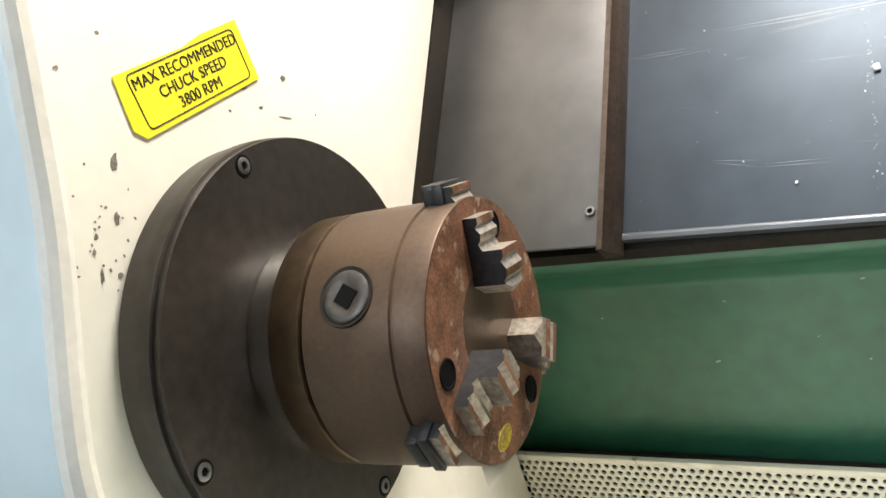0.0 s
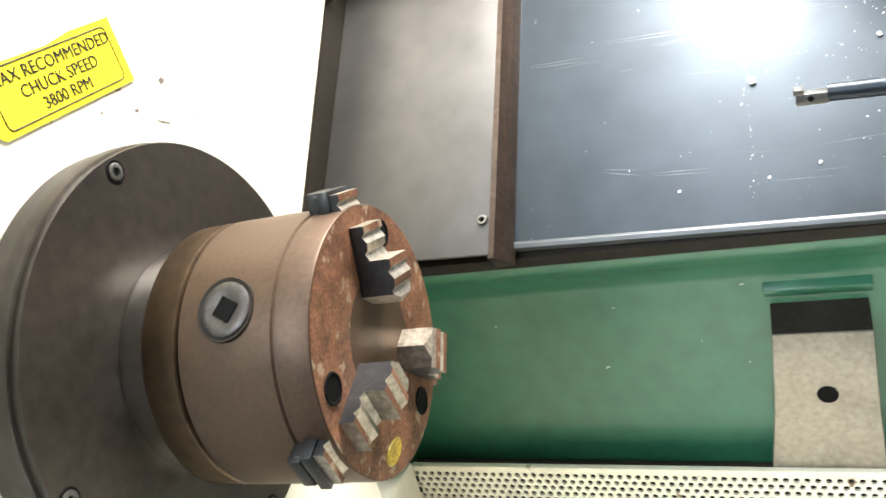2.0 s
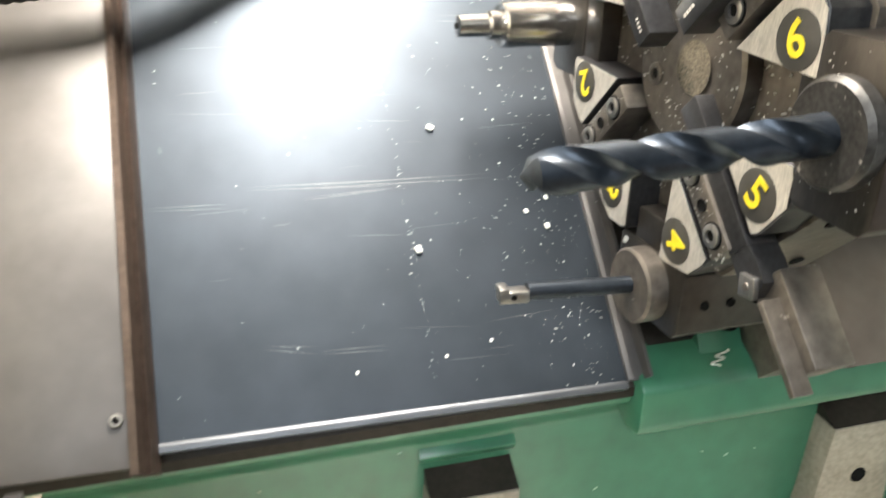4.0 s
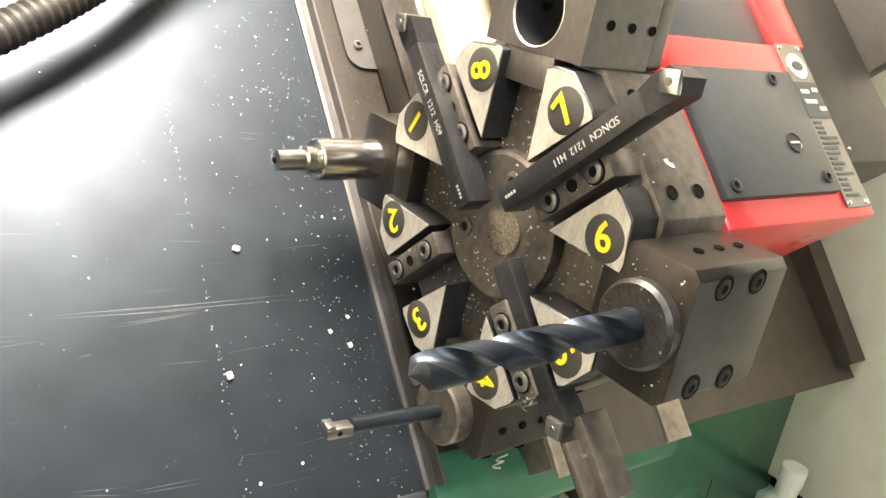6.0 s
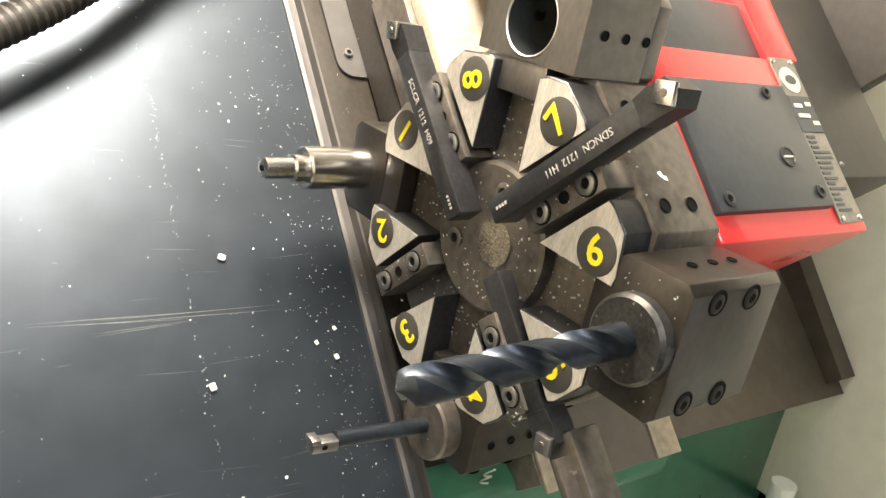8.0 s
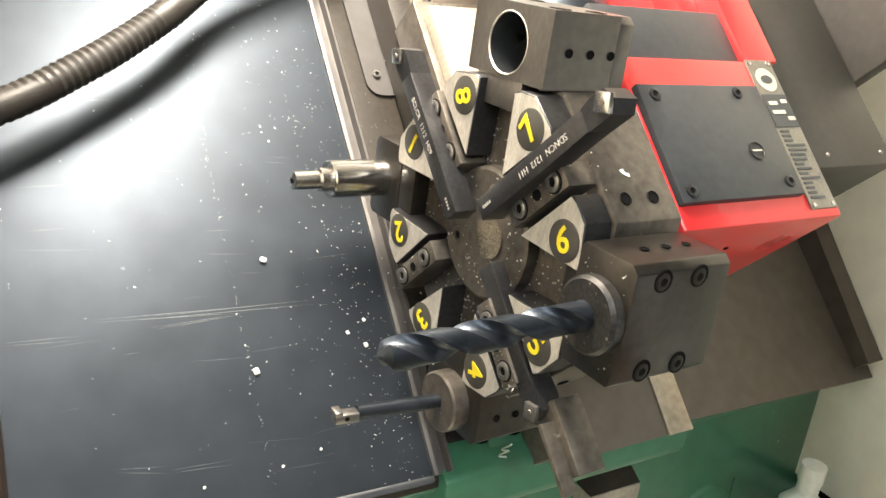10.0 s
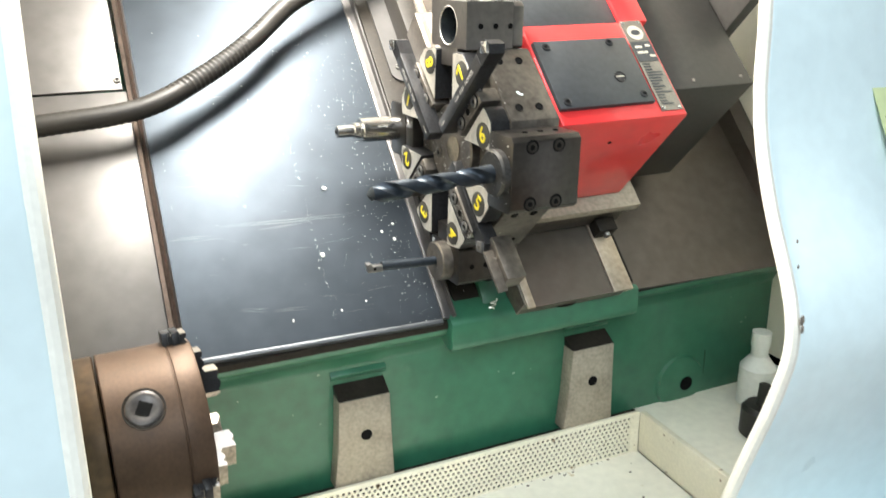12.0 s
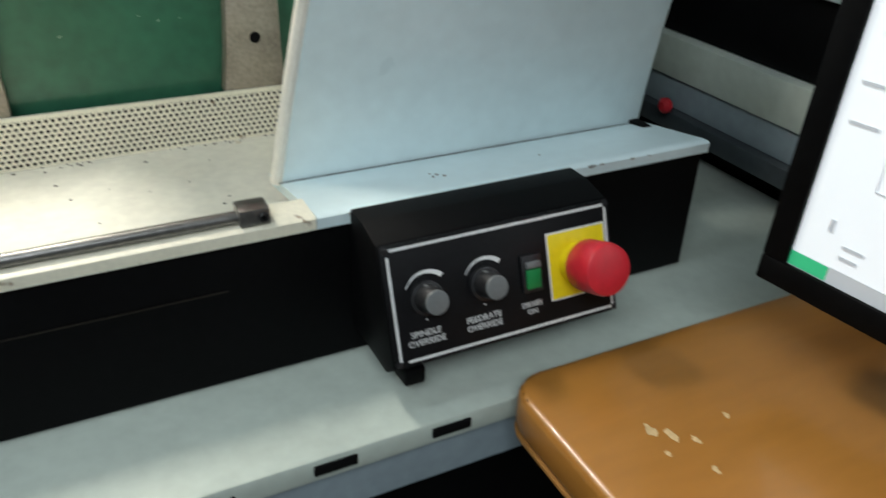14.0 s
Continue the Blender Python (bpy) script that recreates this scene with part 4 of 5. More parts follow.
for n in range(1, 9):
    a = FIRST + 45 * (1 - n)
    m = ST8(a)
    wedge = [(0.0350, -0.0012), (0.0665, -0.0176), (0.0690, -0.0150), (0.0732, -0.0066), (0.0700, 0.0085), (0.0682, 0.0113)]
    bm = bmesh.new()
    lo = [bm.verts.new((p, q, 0.0982)) for p, q in wedge]
    hi = [bm.verts.new((p, q, 0.1122)) for p, q in wedge]
    bm.faces.new(lo)
    bm.faces.new(hi[::-1])
    for k in range(len(wedge)):
        bm.faces.new((lo[k], lo[(k + 1) % 6], hi[(k + 1) % 6], hi[k]))
    bmesh.ops.recalc_face_normals(bm, faces=bm.faces)
    bmesh.ops.bevel(bm, geom=bm.edges[:], offset=0.0004, segments=1, affect="EDGES")
    bm.transform(m)
    boss = part("wedge_boss", bm, "black", turret)
    face = bmesh.new()
    f0 = [face.verts.new((0.054 + (p - 0.054) * 0.965, q * 0.96, 0.0979)) for p, q in wedge]
    f1 = [face.verts.new((0.054 + (p - 0.054) * 0.965, q * 0.96, 0.0983)) for p, q in wedge]
    face.faces.new(f0)
    for k in range(6):
        face.faces.new((f0[k], f0[(k + 1) % 6], f1[(k + 1) % 6], f1[k]))
    face.transform(m)
    plate = part("number_plate", face, "plate", boss, "brushed steel number plate", 0)
    disc = part("number_disc", lathe([(0.0975, 0.0080), (0.0977, 0.0085), (0.0979, 0.0085)], TUR @ Matrix.Translation((0, 0.0615 * math.cos(radians(a)), 0.0615 * math.sin(radians(a)))), 40), "disc", boss, "dark grey disc with a yellow numeral")
    c, s = math.cos(radians(a)), math.sin(radians(a))
    words("numeral", str(n), 0.0150, "numeral", boss, frame_at((0.09735, 0.385 + 0.0612 * c, 1.3415 + 0.0612 * s), (0, c, s), (0, s, -c)), "yellow numeral", bold=0.00022)


def clamp_bar(a, z=0.0970):
    m = ST8(a)
    bar = part("tool_clamp", box(0.0300, 0.0685, 0.0008, 0.0112, z, 0.1118, 0.0006, m), "dark", turret, "dark clamp bar with two socket screws")
    for p in (0.0385, 0.0615):
        part("counterbore", lathe([(0.0001, 0.0048), (0.0005, 0.0047), (0.0004, 0.0036)], m @ facing((p, 0.0060, z), (0, 0, -1), (1, 0, 0)), 24), "hole", bar)
        cap_screw(bar, m @ facing((p, 0.0060, z), (0, 0, -1), (1, 0, 0)), 0.0041, 0.0014, material="block")
    bore(bar, m @ facing((0.0505, 0.0060, z), (0, 0, -1), (1, 0, 0)), 0.0020)
    # tapped holes in the flat of the drum
    for z2 in (0.1215, 0.1370):
        bore(turret, m @ facing((0.0700, 0.0190, z2), (1, 0, 0)), 0.0024)
        bore(turret, m @ facing((0.0700, -0.0190, z2), (1, 0, 0)), 0.0024)
    return bar


for a in (46.0, 136.0, 226.0, 316.0):
    clamp_bar(a)


def turning_tool(a, p0, p1, text, small, z0=0.0870, b0=-0.0085, b1=0.0015, insert="bright"):
    m = ST8(a)
    t = thing("turning_tool", "black steel turning tool with a carbide insert", "cutting tool", m @ Vector((p0, (b0 + b1) / 2, z0 + 0.005)), group="tools in the turret")
    part("shank", box(p0, p1 - 0.016, b0, b1, z0, z0 + 0.0115, 0.0004, m), "black", t)
    bm = bmesh.new()
    prof = [(p1 - 0.0162, b0), (p1 - 0.0162, b1), (p1 - 0.004, b1 + 0.0005), (p1, (b0 + b1) / 2 + 0.001), (p1 - 0.003, b0 - 0.0005), (p1 - 0.010, b0 - 0.001)]
    lo = [bm.verts.new((p, q, z0 + 0.0004)) for p, q in prof]
    hi = [bm.verts.new((p, q, z0 + 0.0113)) for p, q in prof]
    bm.faces.new(lo)
    bm.faces.new(hi[::-1])
    for k in range(6):
        bm.faces.new((lo[k], lo[(k + 1) % 6], hi[(k + 1) % 6], hi[k]))
    bm.transform(m)
    part("tool_head", bm, "black", t)
    ins = part("insert", box(-0.0036, 0.0036, -0.0036, 0.0036, z0 - 0.0018, z0 + 0.0004, 0.0003, m @ Matrix.Translation((p1 - 0.0042, (b0 + b1) / 2, 0)) @ pose(0, 0, 0, 0, 0, 38)), insert, t, "bright worn carbide insert")
    part("insert_screw", lathe([(0, 0.0014), (0.0004, 0.0012)], m @ facing((p1 - 0.0042, (b0 + b1) / 2, z0 - 0.0018), (0, 0, -1), (1, 0, 0)), 12), "dark", ins)
    c, s = math.cos(radians(a)), math.sin(radians(a))
    mid = (p0 + p1) / 2 + 0.006
    if text:
        o = m @ Vector((mid - 0.004, (b0 + b1) / 2, z0 - 0.0001))
        words("shank_lettering", text, 0.0038, "engrave", t, frame_at(o, (0, -c, -s), (0, -s, c)), depth=0.0001)
        if small:
            o = m @ Vector((p0 + 0.006, (b0 + b1) / 2, z0 - 0.0001))
            for k in range(4):
                part("small_mark", box(-0.0030 + 0.0016 * k, -0.0021 + 0.0016 * k, -0.0006, 0.0006, -0.0001, 0.0001, 0, frame_at(o, (0, -c, -s), (0, -s, c))), "engrave", t)
    return t


turning_tool(136.0, 0.0225, 0.1100, "SDNCN  1212  H11", True, z0=0.0890, b0=-0.0060, b1=0.0032)
turning_tool(46.0, 0.0085, 0.0965, "SCLCR  1212  H09", True, z0=0.0890, b0=-0.0016, b1=0.0072)
parting = turning_tool(226.0, 0.0160, 0.0860, "", False, z0=0.0985, b0=-0.0068, b1=0.0032, insert="block")
m5 = ST8(226.0)
part("blade_holder", box(0.0800, 0.1120, -0.0115, 0.0035, 0.1030, 0.1180, 0.0008, m5), "dark", parting)
part("blade", box(0.0880, 0.1180, -0.0075, -0.0050, 0.0960, 0.1030, 0.0003, m5), "dark", parting)


smear = bmesh.new()
ring = [(0.0, 0.0), (0.0022, -0.0006), (0.0030, 0.0012), (0.0046, 0.0014), (0.0050, 0.0032), (0.0030, 0.0028), (0.0012, 0.0016)]
smear.faces.new([smear.verts.new(ST8(136.0) @ Vector((0.0703, 0.0065 + q, 0.1240 + p))) for p, q in ring])
part("paint_smear", smear, "guard", turret, "pale blue smear of paint", 0)
part("stuck_chip", box(-0.0014, 0.0014, -0.0010, 0.0010, -0.0008, 0.0004, 0.0003, ST8(271.0) @ Matrix.Translation((0.0740, 0.0180, 0.1016)) @ pose(0, 0, 0, 0, 0, 25)), "clear", turret, "white chip stuck to the steel")


ts = bmesh.new()
for k in range(260):
    a = rng.uniform(0, 2 * math.pi)
    s = min(0.0006, 0.00012 + rng.expovariate(9000))
    if k < 130:
        rad, x = rng.uniform(0.012, 0.029), 0.1054
    else:
        rad, x = rng.uniform(0.031, 0.060), 0.1118
    o = Vector((x, 0.385 + rad * math.cos(a), 1.3415 + rad * math.sin(a)))
    bmesh.ops.create_icosphere(ts, subdivisions=1, radius=s, matrix=Matrix.Translation(o) @ pose(0, 0, 0, rng.uniform(0, 180), 0, 0) @ Matrix.Diagonal((0.5, rng.uniform(0.7, 2.2), 0.8, 1)))
for k in range(170):
    s = min(0.0006, 0.00012 + rng.expovariate(8000))
    m = ST8(rng.choice((226.0, 226.0, 226.0, 136.0, 316.0, 181.0)))
    o = m @ Vector((rng.uniform(0.030, 0.073), rng.uniform(0.002, 0.011), 0.0970))
    if k > 120:
        o = ST8(181.0) @ Vector((rng.uniform(0.072, 0.097), rng.uniform(-0.022, 0.022), 0.0954))
    bmesh.ops.create_icosphere(ts, subdivisions=1, radius=s, matrix=Matrix.Translation(o) @ pose(0, 0, 0, rng.uniform(0, 180), 0, 0) @ Matrix.Diagonal((0.5, rng.uniform(0.7, 2.2), 0.8, 1)))
tagged(link("turret_swarf", ts, "chip", None, "", 0), "fine bright swarf stuck to the oily turret", "swarf", kind="stuff")


def tool_block(a, name, label, outer=0.0995, half=(-0.0240, 0.0240), holes=True, z0=0.1020, steel="holder"):
    """A square holder bolted on a flat of the turret drum."""
    m = ST8(a)
    t = thing(name, label, "tool holder", m @ Vector((0.075, 0, 0.12)), group="holders on the turret")
    part("block", merge(prism([(0.0702, half[0] + 0.002), (0.0720, half[0]), (outer - 0.003, half[0]), (outer, half[0] + 0.003), (outer, half[1] - 0.003), (outer - 0.003, half[1]), (0.0720, half[1]), (0.0702, half[1] - 0.002)],
                              z0, 0.1460, m @ Matrix(((0, 1, 0, 0), (0, 0, 1, 0), (1, 0, 0, 0), (0, 0, 0, 1))), bevel=0.0005),
                        box(0.0575, 0.0703, -0.0130, 0.0130, 0.1024, 0.1118, 0.0005, m)), steel, t)
    if holes:
        for q in (half[0] + 0.0062, half[1] - 0.0062):
            for z2 in (0.1095, 0.1290):
                cb = part("counterbore", lathe([(0.0001, 0.0046), (0.0004, 0.0044), (0.0002, 0.0038)], m @ facing((outer, q, z2), (1, 0, 0)), 24), "hole", t)
                cap_screw(cb, m @ facing((outer - 0.0006, q + 0.0004, z2), (1, 0, 0)), 0.0034, 0.0011, name="recessed_screw", material="dull_dark")
    for z2 in (0.1125, 0.1240, 0.1355):
        bore(t, m @ facing((0.0850, half[1], z2), (0, 1, 0), (1, 0, 0)), 0.0016)
        bore(t, m @ facing((0.0850, half[0], z2), (0, -1, 0), (1, 0, 0)), 0.0016)
    return t, m


def bored_front(m, p, r, depth, outer, half):
    """The front of a holder with a round hole that runs back into it."""
    lo, hi = 0.0702, outer
    corners = [math.atan2(q, pp - p) for q in half for pp in (lo, hi)]
    angles = sorted({round(a, 5) for a in [-math.pi + 2 * math.pi * k / 48 for k in range(48)] + corners})
    bm = bmesh.new()
    rings = [[], [], [], []]
    for a in angles:
        c, s = math.cos(a), math.sin(a)
        k = min([d for d in (((hi - p) / c if c > 1e-6 else 9), ((lo - p) / c if c < -1e-6 else 9), (half[1] / s if s > 1e-6 else 9), (half[0] / s if s < -1e-6 else 9)) if d > 0])
        for ring, rr, z in zip(rings, (k, k, r, r), (0.1020 + depth, 0.1020, 0.1020, 0.1020 + depth)):
            ring.append(bm.verts.new((p + rr * c, rr * s, z)))
    n = len(angles)
    for a, b_ in zip(rings, rings[1:]):
        for k in range(n):
            bm.faces.new((a[k], a[(k + 1) % n], b_[(k + 1) % n], b_[k]))
    bm.transform(m)
    return bm


def axis_at(m, p):
    """A pose on the block's bore: x points out towards the chuck's opposite way along the spindle."""
    o = m @ Vector((p, 0, 0))
    return Matrix.Translation((0, o.y, o.z))


blk, m = tool_block(91.0, "boring_holder", "empty grey steel boring bar holder on the turret", 0.1010, (-0.0250, 0.0260), True, 0.1380, "holder2")
part("bored_body", bored_front(m, 0.0845, 0.0125, 0.0359, 0.1010, (-0.0250, 0.0260)), "holder2", blk)
part("bore_ring", lathe([(0.1019, 0.0131), (0.1017, 0.0128), (0.1022, 0.0124)], axis_at(m, 0.0845), 48, False), "plate", blk)
part("bore_wall", lathe([(0.1024, 0.01235), (0.1368, 0.01235)], axis_at(m, 0.0845), 40, False), "borewall", blk, "smooth grey bore")
part("bore_end", lathe([(0.1370, 0.0124), (0.1374, 0.0124)], axis_at(m, 0.0845), 32), "dark", blk)
bore(blk, axis_at(m, 0.0845) @ facing((0.118, 0.0123, 0.002), (0, -1, 0)), 0.0022)

blk, m = tool_block(181.0, "drill_holder", "grey steel drill holder with a round bush", 0.0990, (-0.0242, 0.0242), z0=0.0955)
part("bush", lathe([(0.0970, 0.0150), (0.0915, 0.0150), (0.0900, 0.0136), (0.0905, 0.0060)], axis_at(m, 0.0835), 56), "bush", blk, "oily round bush")


def twist_drill(m, x0, x1, r, turns, p):
    """Two spiral flutes round a bar that ends in a cone."""
    bm = bmesh.new()
    rings, seg, n = [], 72, 120
    for i in range(n + 1):
        x = x0 + (x1 - x0) * i / n
        tip = min(1.0, max(0.03, (x - x0) / (r * 0.62)))
        ang = 2 * math.pi * turns * i / n
        fade = min(1.0, max(0.0, (x1 - 0.008 - x) / 0.010))
        ring = []
        for k in range(seg):
            th = 2 * math.pi * k / seg
            u = th % math.pi
            if u < 1.6:
                # a rounded gullet with a sharp cutting edge
                rr = 1.0 - 0.52 * fade * math.sin(math.pi * (u / 1.6) ** 0.75) ** 0.7
            else:
                # a narrow guiding margin, then the relieved land
                rr = 1.0 if u > 2.85 else 0.965
            rr *= r * tip
            ring.append(bm.verts.new((x, rr * math.cos(th + ang), rr * math.sin(th + ang))))
        rings.append(ring)
    for a, b in zip(rings, rings[1:]):
        for k in range(seg):
            bm.faces.new((a[k], a[(k + 1) % seg], b[(k + 1) % seg], b[k]))
    bm.faces.new(rings[0])
    bm.faces.new(rings[-1])
    bm.transform(axis_at(m, p))
    return bm


drill = thing("twist_drill", "blue-black twist drill held in the turret", "drill", m @ Vector((0.0835, 0, 0.06)), group="tools in the turret")
part("fluted_body", twist_drill(m, 0.0090, 0.0985, 0.0059, 1.65, 0.0815), "drill", drill)
part("plain_shank", lathe([(0.0960, 0.0055), (0.1015, 0.0055)], axis_at(m, 0.0815), 28), "drill", drill)


def droop(ob, m, p, x, out, along):
    """Turns a tool a little round its root at x, so that its tip moves outwards and round the turret."""
    root = m @ Vector((p, 0, x))
    way = m.to_3x3() @ Vector((out, along, -1.0))
    q = Vector((-1, 0, 0)).rotation_difference(way)
    ob.matrix_world = Matrix.Translation(root) @ q.to_matrix().to_4x4() @ Matrix.Translation(-root) @ ob.matrix_world


droop(drill, m, 0.0815, 0.0960, -0.095, 0.085)
drill.matrix_world = Matrix.Translation((0, -0.0015, 0)) @ drill.matrix_world

blk, m = tool_block(1.0, "pin_holder", "grey steel holder with a round spigot", 0.0980, (-0.0210, 0.0210))
pin = thing("stepped_pin", "bright turned stepped steel pin in the turret", "pin", m @ Vector((0.0805, 0, 0.07)), group="tools in the turret")
part("sleeve", lathe([(0.0640, 0.0050), (0.0632, 0.0090), (0.0640, 0.0097), (0.1018, 0.0097)], axis_at(m, 0.0885), 48), "bright", pin, "bright turned sleeve")
part("nose", lathe([(0.0435, 0.0030), (0.0440, 0.0046), (0.0570, 0.0048), (0.0578, 0.0062), (0.0628, 0.0062), (0.0634, 0.0056), (0.0645, 0.0056)], axis_at(m, 0.0885), 40), "bright", pin)
bore(pin, axis_at(m, 0.0885) @ facing((0.0436, 0, 0), (-1, 0, 0)), 0.0012, "centre_hole")

pin.matrix_world = Matrix.Translation((0.0075, 0, 0)) @ pin.matrix_world

blk, m = tool_block(271.0, "bar_holder", "grey steel boring bar holder with a round bush", 0.0990, (-0.0225, 0.0225))
part("bush", lathe([(0.1020, 0.0148), (0.0945, 0.0148), (0.0935, 0.0138), (0.0938, 0.0040)], axis_at(m, 0.0850), 56), "dark", blk, "oily round bush")
barm = axis_at(m, 0.0845)
bar = thing("boring_bar", "slim steel boring bar with a bright insert", "boring bar", m @ Vector((0.0815, 0, 0.07)), group="tools in the turret")
part("shank", lathe([(0.0520, 0.0033), (0.0940, 0.0034)], barm, 24), "drill", bar)
tip = part("cutting_head", merge(box(0.0410, 0.0525, -0.0031, 0.0031, -0.0034, 0.0012, 0.0006, barm), box(0.0402, 0.0440, -0.0036, 0.0030, 0.0008, 0.0030, 0.0004, barm)), "block", bar, "bright cutting head")
part("insert_screw", lathe([(0, 0.0012), (0.0004, 0.001)], barm @ facing((0.0462, -0.0031, -0.0008), (0, -1, 0)), 12), "hole", tip)

droop(bar, m, 0.0845, 0.0940, -0.02, 0.09)

# swarf stuck on the turret face
grit = bmesh.new()
for _ in range(420):
    a, r = rng.uniform(0, 360), abs(rng.gauss(0.045, 0.014))
    if r < 0.010 or r > 0.074:
        continue
    x = 0.1048 if r < 0.029 else 0.1116
    s = rng.uniform(0.0002, 0.0006)
    bmesh.ops.create_icosphere(grit, subdivisions=1, radius=s, matrix=Matrix.Translation((x, 0.385 + r * math.cos(radians(a)), 1.3415 + r * math.sin(radians(a)))) @ Matrix.Diagonal((0.6, rng.uniform(0.8, 2), 1, 1)))
tagged(link("turret_swarf", grit, "chip", None, "", 0), "fine swarf stuck to the oily turret face", "swarf", kind="stuff")

# the whole turret sits slightly turned on its slide
SEAT = Matrix.Translation((0.0018, 0.0052, 0.0029)) @ Matrix.Translation((0.0975, 0.385, 1.3415)) @ Matrix.Rotation(radians(4.1), 4, Vector((-0.83, 1.55, 3.69))) @ Matrix.Translation((-0.0975, -0.385, -1.3415))
for ob in list(scene.collection.objects):
    if ob.parent is None and (ob == turret or ob.name.startswith(("turret_swarf", "turning_tool", "boring_", "drill_holder", "twist_drill", "pin_holder", "stepped_pin", "bar_holder"))):
        ob.matrix_world = SEAT @ ob.matrix_world

# ---- hose ----
hose = thing("coolant_hose", "black ribbed flexible hose with a pale connector", "hose", (-0.16, 0.51, 1.36))
line_ = spline([(-0.300, 0.520, 1.356), (-0.230, 0.514, 1.357), (-0.157, 0.513, 1.3625), (-0.090, 0.5185, 1.3690), (-0.040, 0.5380, 1.3880), (0.004, 0.5615, 1.4115), (0.048, 0.5900, 1.4405), (0.1155, 0.6188, 1.4700), (0.19, 0.655, 1.54)], 26)
part("hose_pipe", tube(line_, 0.008, 16, [0.0080 + (0.00035 if i % 2 else -0.00035) for i in range(len(line_))]), "rubber", hose)
part("connector", tube(line_[42:50], 0.0105, 16), "clear", hose, "pale plastic connector")

# ---- bottle and nozzle in the rear corner ----
noz = thing("coolant_nozzle", "black knurled plastic nozzle in the pan corner", "nozzle", (0.392, 0.345, 1.06))
part("cap", lathe([(0, 0.016), (0.002, 0.018), (0.026, 0.018), (0.030, 0.015)], facing((0.392, 0.345, 1.0602), (0, 0, 1), (0, 1, 0)), 24), "rubber", noz)
part("stem", lathe([(0.030, 0.006), (0.050, 0.005)], facing((0.392, 0.345, 1.0602), (0, 0, 1), (0, 1, 0)), 16), "rubber", noz)
btl = thing("plastic_bottle", "small cloudy white plastic bottle", "bottle", (0.425, 0.385, 1.06))
part("body", lathe([(0, 0.015), (0.002, 0.017), (0.040, 0.017), (0.052, 0.008), (0.062, 0.008)], facing((0.428, 0.390, 1.0602), (0, 0, 1), (0, 1, 0)), 28), "clear", btl)
part("neck_cap", lathe([(0.062, 0.009), (0.076, 0.009)], facing((0.428, 0.390, 1.0602), (0, 0, 1), (0, 1, 0)), 20), "clear", btl)

# ---- front guards ----
PROFILE = [(0.2085, 1.0750), (0.2070, 1.0885), (0.2040, 1.112), (0.2000, 1.137), (0.1935, 1.170), (0.1865, 1.202), (0.1825, 1.227), (0.1815, 1.245), (0.1850, 1.262), (0.195, 1.283), (0.220, 1.322), (0.239, 1.358), (0.251, 1.392), (0.262, 1.443), (0.282, 1.50), (0.31, 1.56)]
LEFT_PROFILE = [(0.2085, 1.0750), (0.2045, 1.0885), (0.1975, 1.112), (0.190, 1.137), (0.178, 1.170), (0.166, 1.202), (0.158, 1.227), (0.1555, 1.245), (0.1575, 1.262), (0.165, 1.283), (0.182, 1.322), (0.194, 1.358), (0.207, 1.392), (0.243, 1.443), (0.33, 1.54), (0.36, 1.58)]


def smooth_profile(pts):
    return [(p.x, p.y) for p in spline([(y, z, 0) for y, z in pts], 4)]


def curved_guard(name, label, x0, x1, at, lean=0.0):
    g = thing(name, label, "guard", at)
    front = smooth_profile(PROFILE)
    backp = [(y + 0.0085, z + 0.001) for y, z in front]
    bm = bmesh.new()
    # front skin, back skin and both rolled edges
    rows_ = []
    for x, inset in ((x0, 0.003), (x0 + 0.001, 0.0012), (x0 + 0.003, 0.0), (x1 - 0.003, 0.0), (x1 - 0.001, 0.0012), (x1, 0.003)):
        rows_.append([bm.verts.new((x + (lean * (z - 1.075) if x < x0 + 0.1 else 0), y + inset, z)) for y, z in front] + [bm.verts.new((x + (lean * (z - 1.075) if x < x0 + 0.1 else 0), y - inset, z)) for y, z in backp[::-1]])
    n = len(rows_[0])
    for a, b in zip(rows_, rows_[1:]):
        for k in range(n):
            bm.faces.new((a[k], a[(k + 1) % n], b[(k + 1) % n], b[k]))
    bm.faces.new(rows_[0])
    bm.faces.new(rows_[-1])
    part("panel", bm, "guard", g, "", 50)
    return g, front


guard, front = curved_guard("right_guard", "pale blue enamelled curved front guard with chipped edge", 0.2125, 0.5005, (0.35, 0.2, 1.0885), 0.148)
edge_bm = tube([(0.2118 + 0.148 * (z - 1.075), y + 0.0042, z + 0.0002) for y, z in front], 0.0044, 10)
part("edge_trim", edge_bm, "edge2", guard, "cream rounded edge, chipped in places")
part("foot_seam", tube([(0.212, 0.2070, 1.0765), (0.498, 0.2070, 1.0765)], 0.0007, 6), "dull_dark", guard)
for y, z, s in ((0.158, 1.267, 0.0022), (0.1565, 1.262, 0.0016), (0.160, 1.222, 0.0012), (0.166, 1.203, 0.0010), (0.170, 1.296, 0.0009), (0.175, 1.310, 0.0008), (0.164, 1.208, 0.0008), (0.1575, 1.236, 0.0007)):
    bm = bmesh.new()
    bmesh.ops.create_icosphere(bm, subdivisions=2, radius=1, matrix=Matrix.Translation((0.2115 + 0.148 * (z - 1.075), y + 0.0250, z)) @ Matrix.Diagonal((s * 0.8, 0.0006, s * 1.6, 1)))
    part("paint_chip", bm, "flake", guard)
PROFILE = [(y - 0.009, z) for y, z in LEFT_PROFILE]
lguard, lfront = curved_guard("left_guard", "pale blue enamelled curved front guard", -0.5, -0.1515, (-0.3, 0.2, 1.0885))
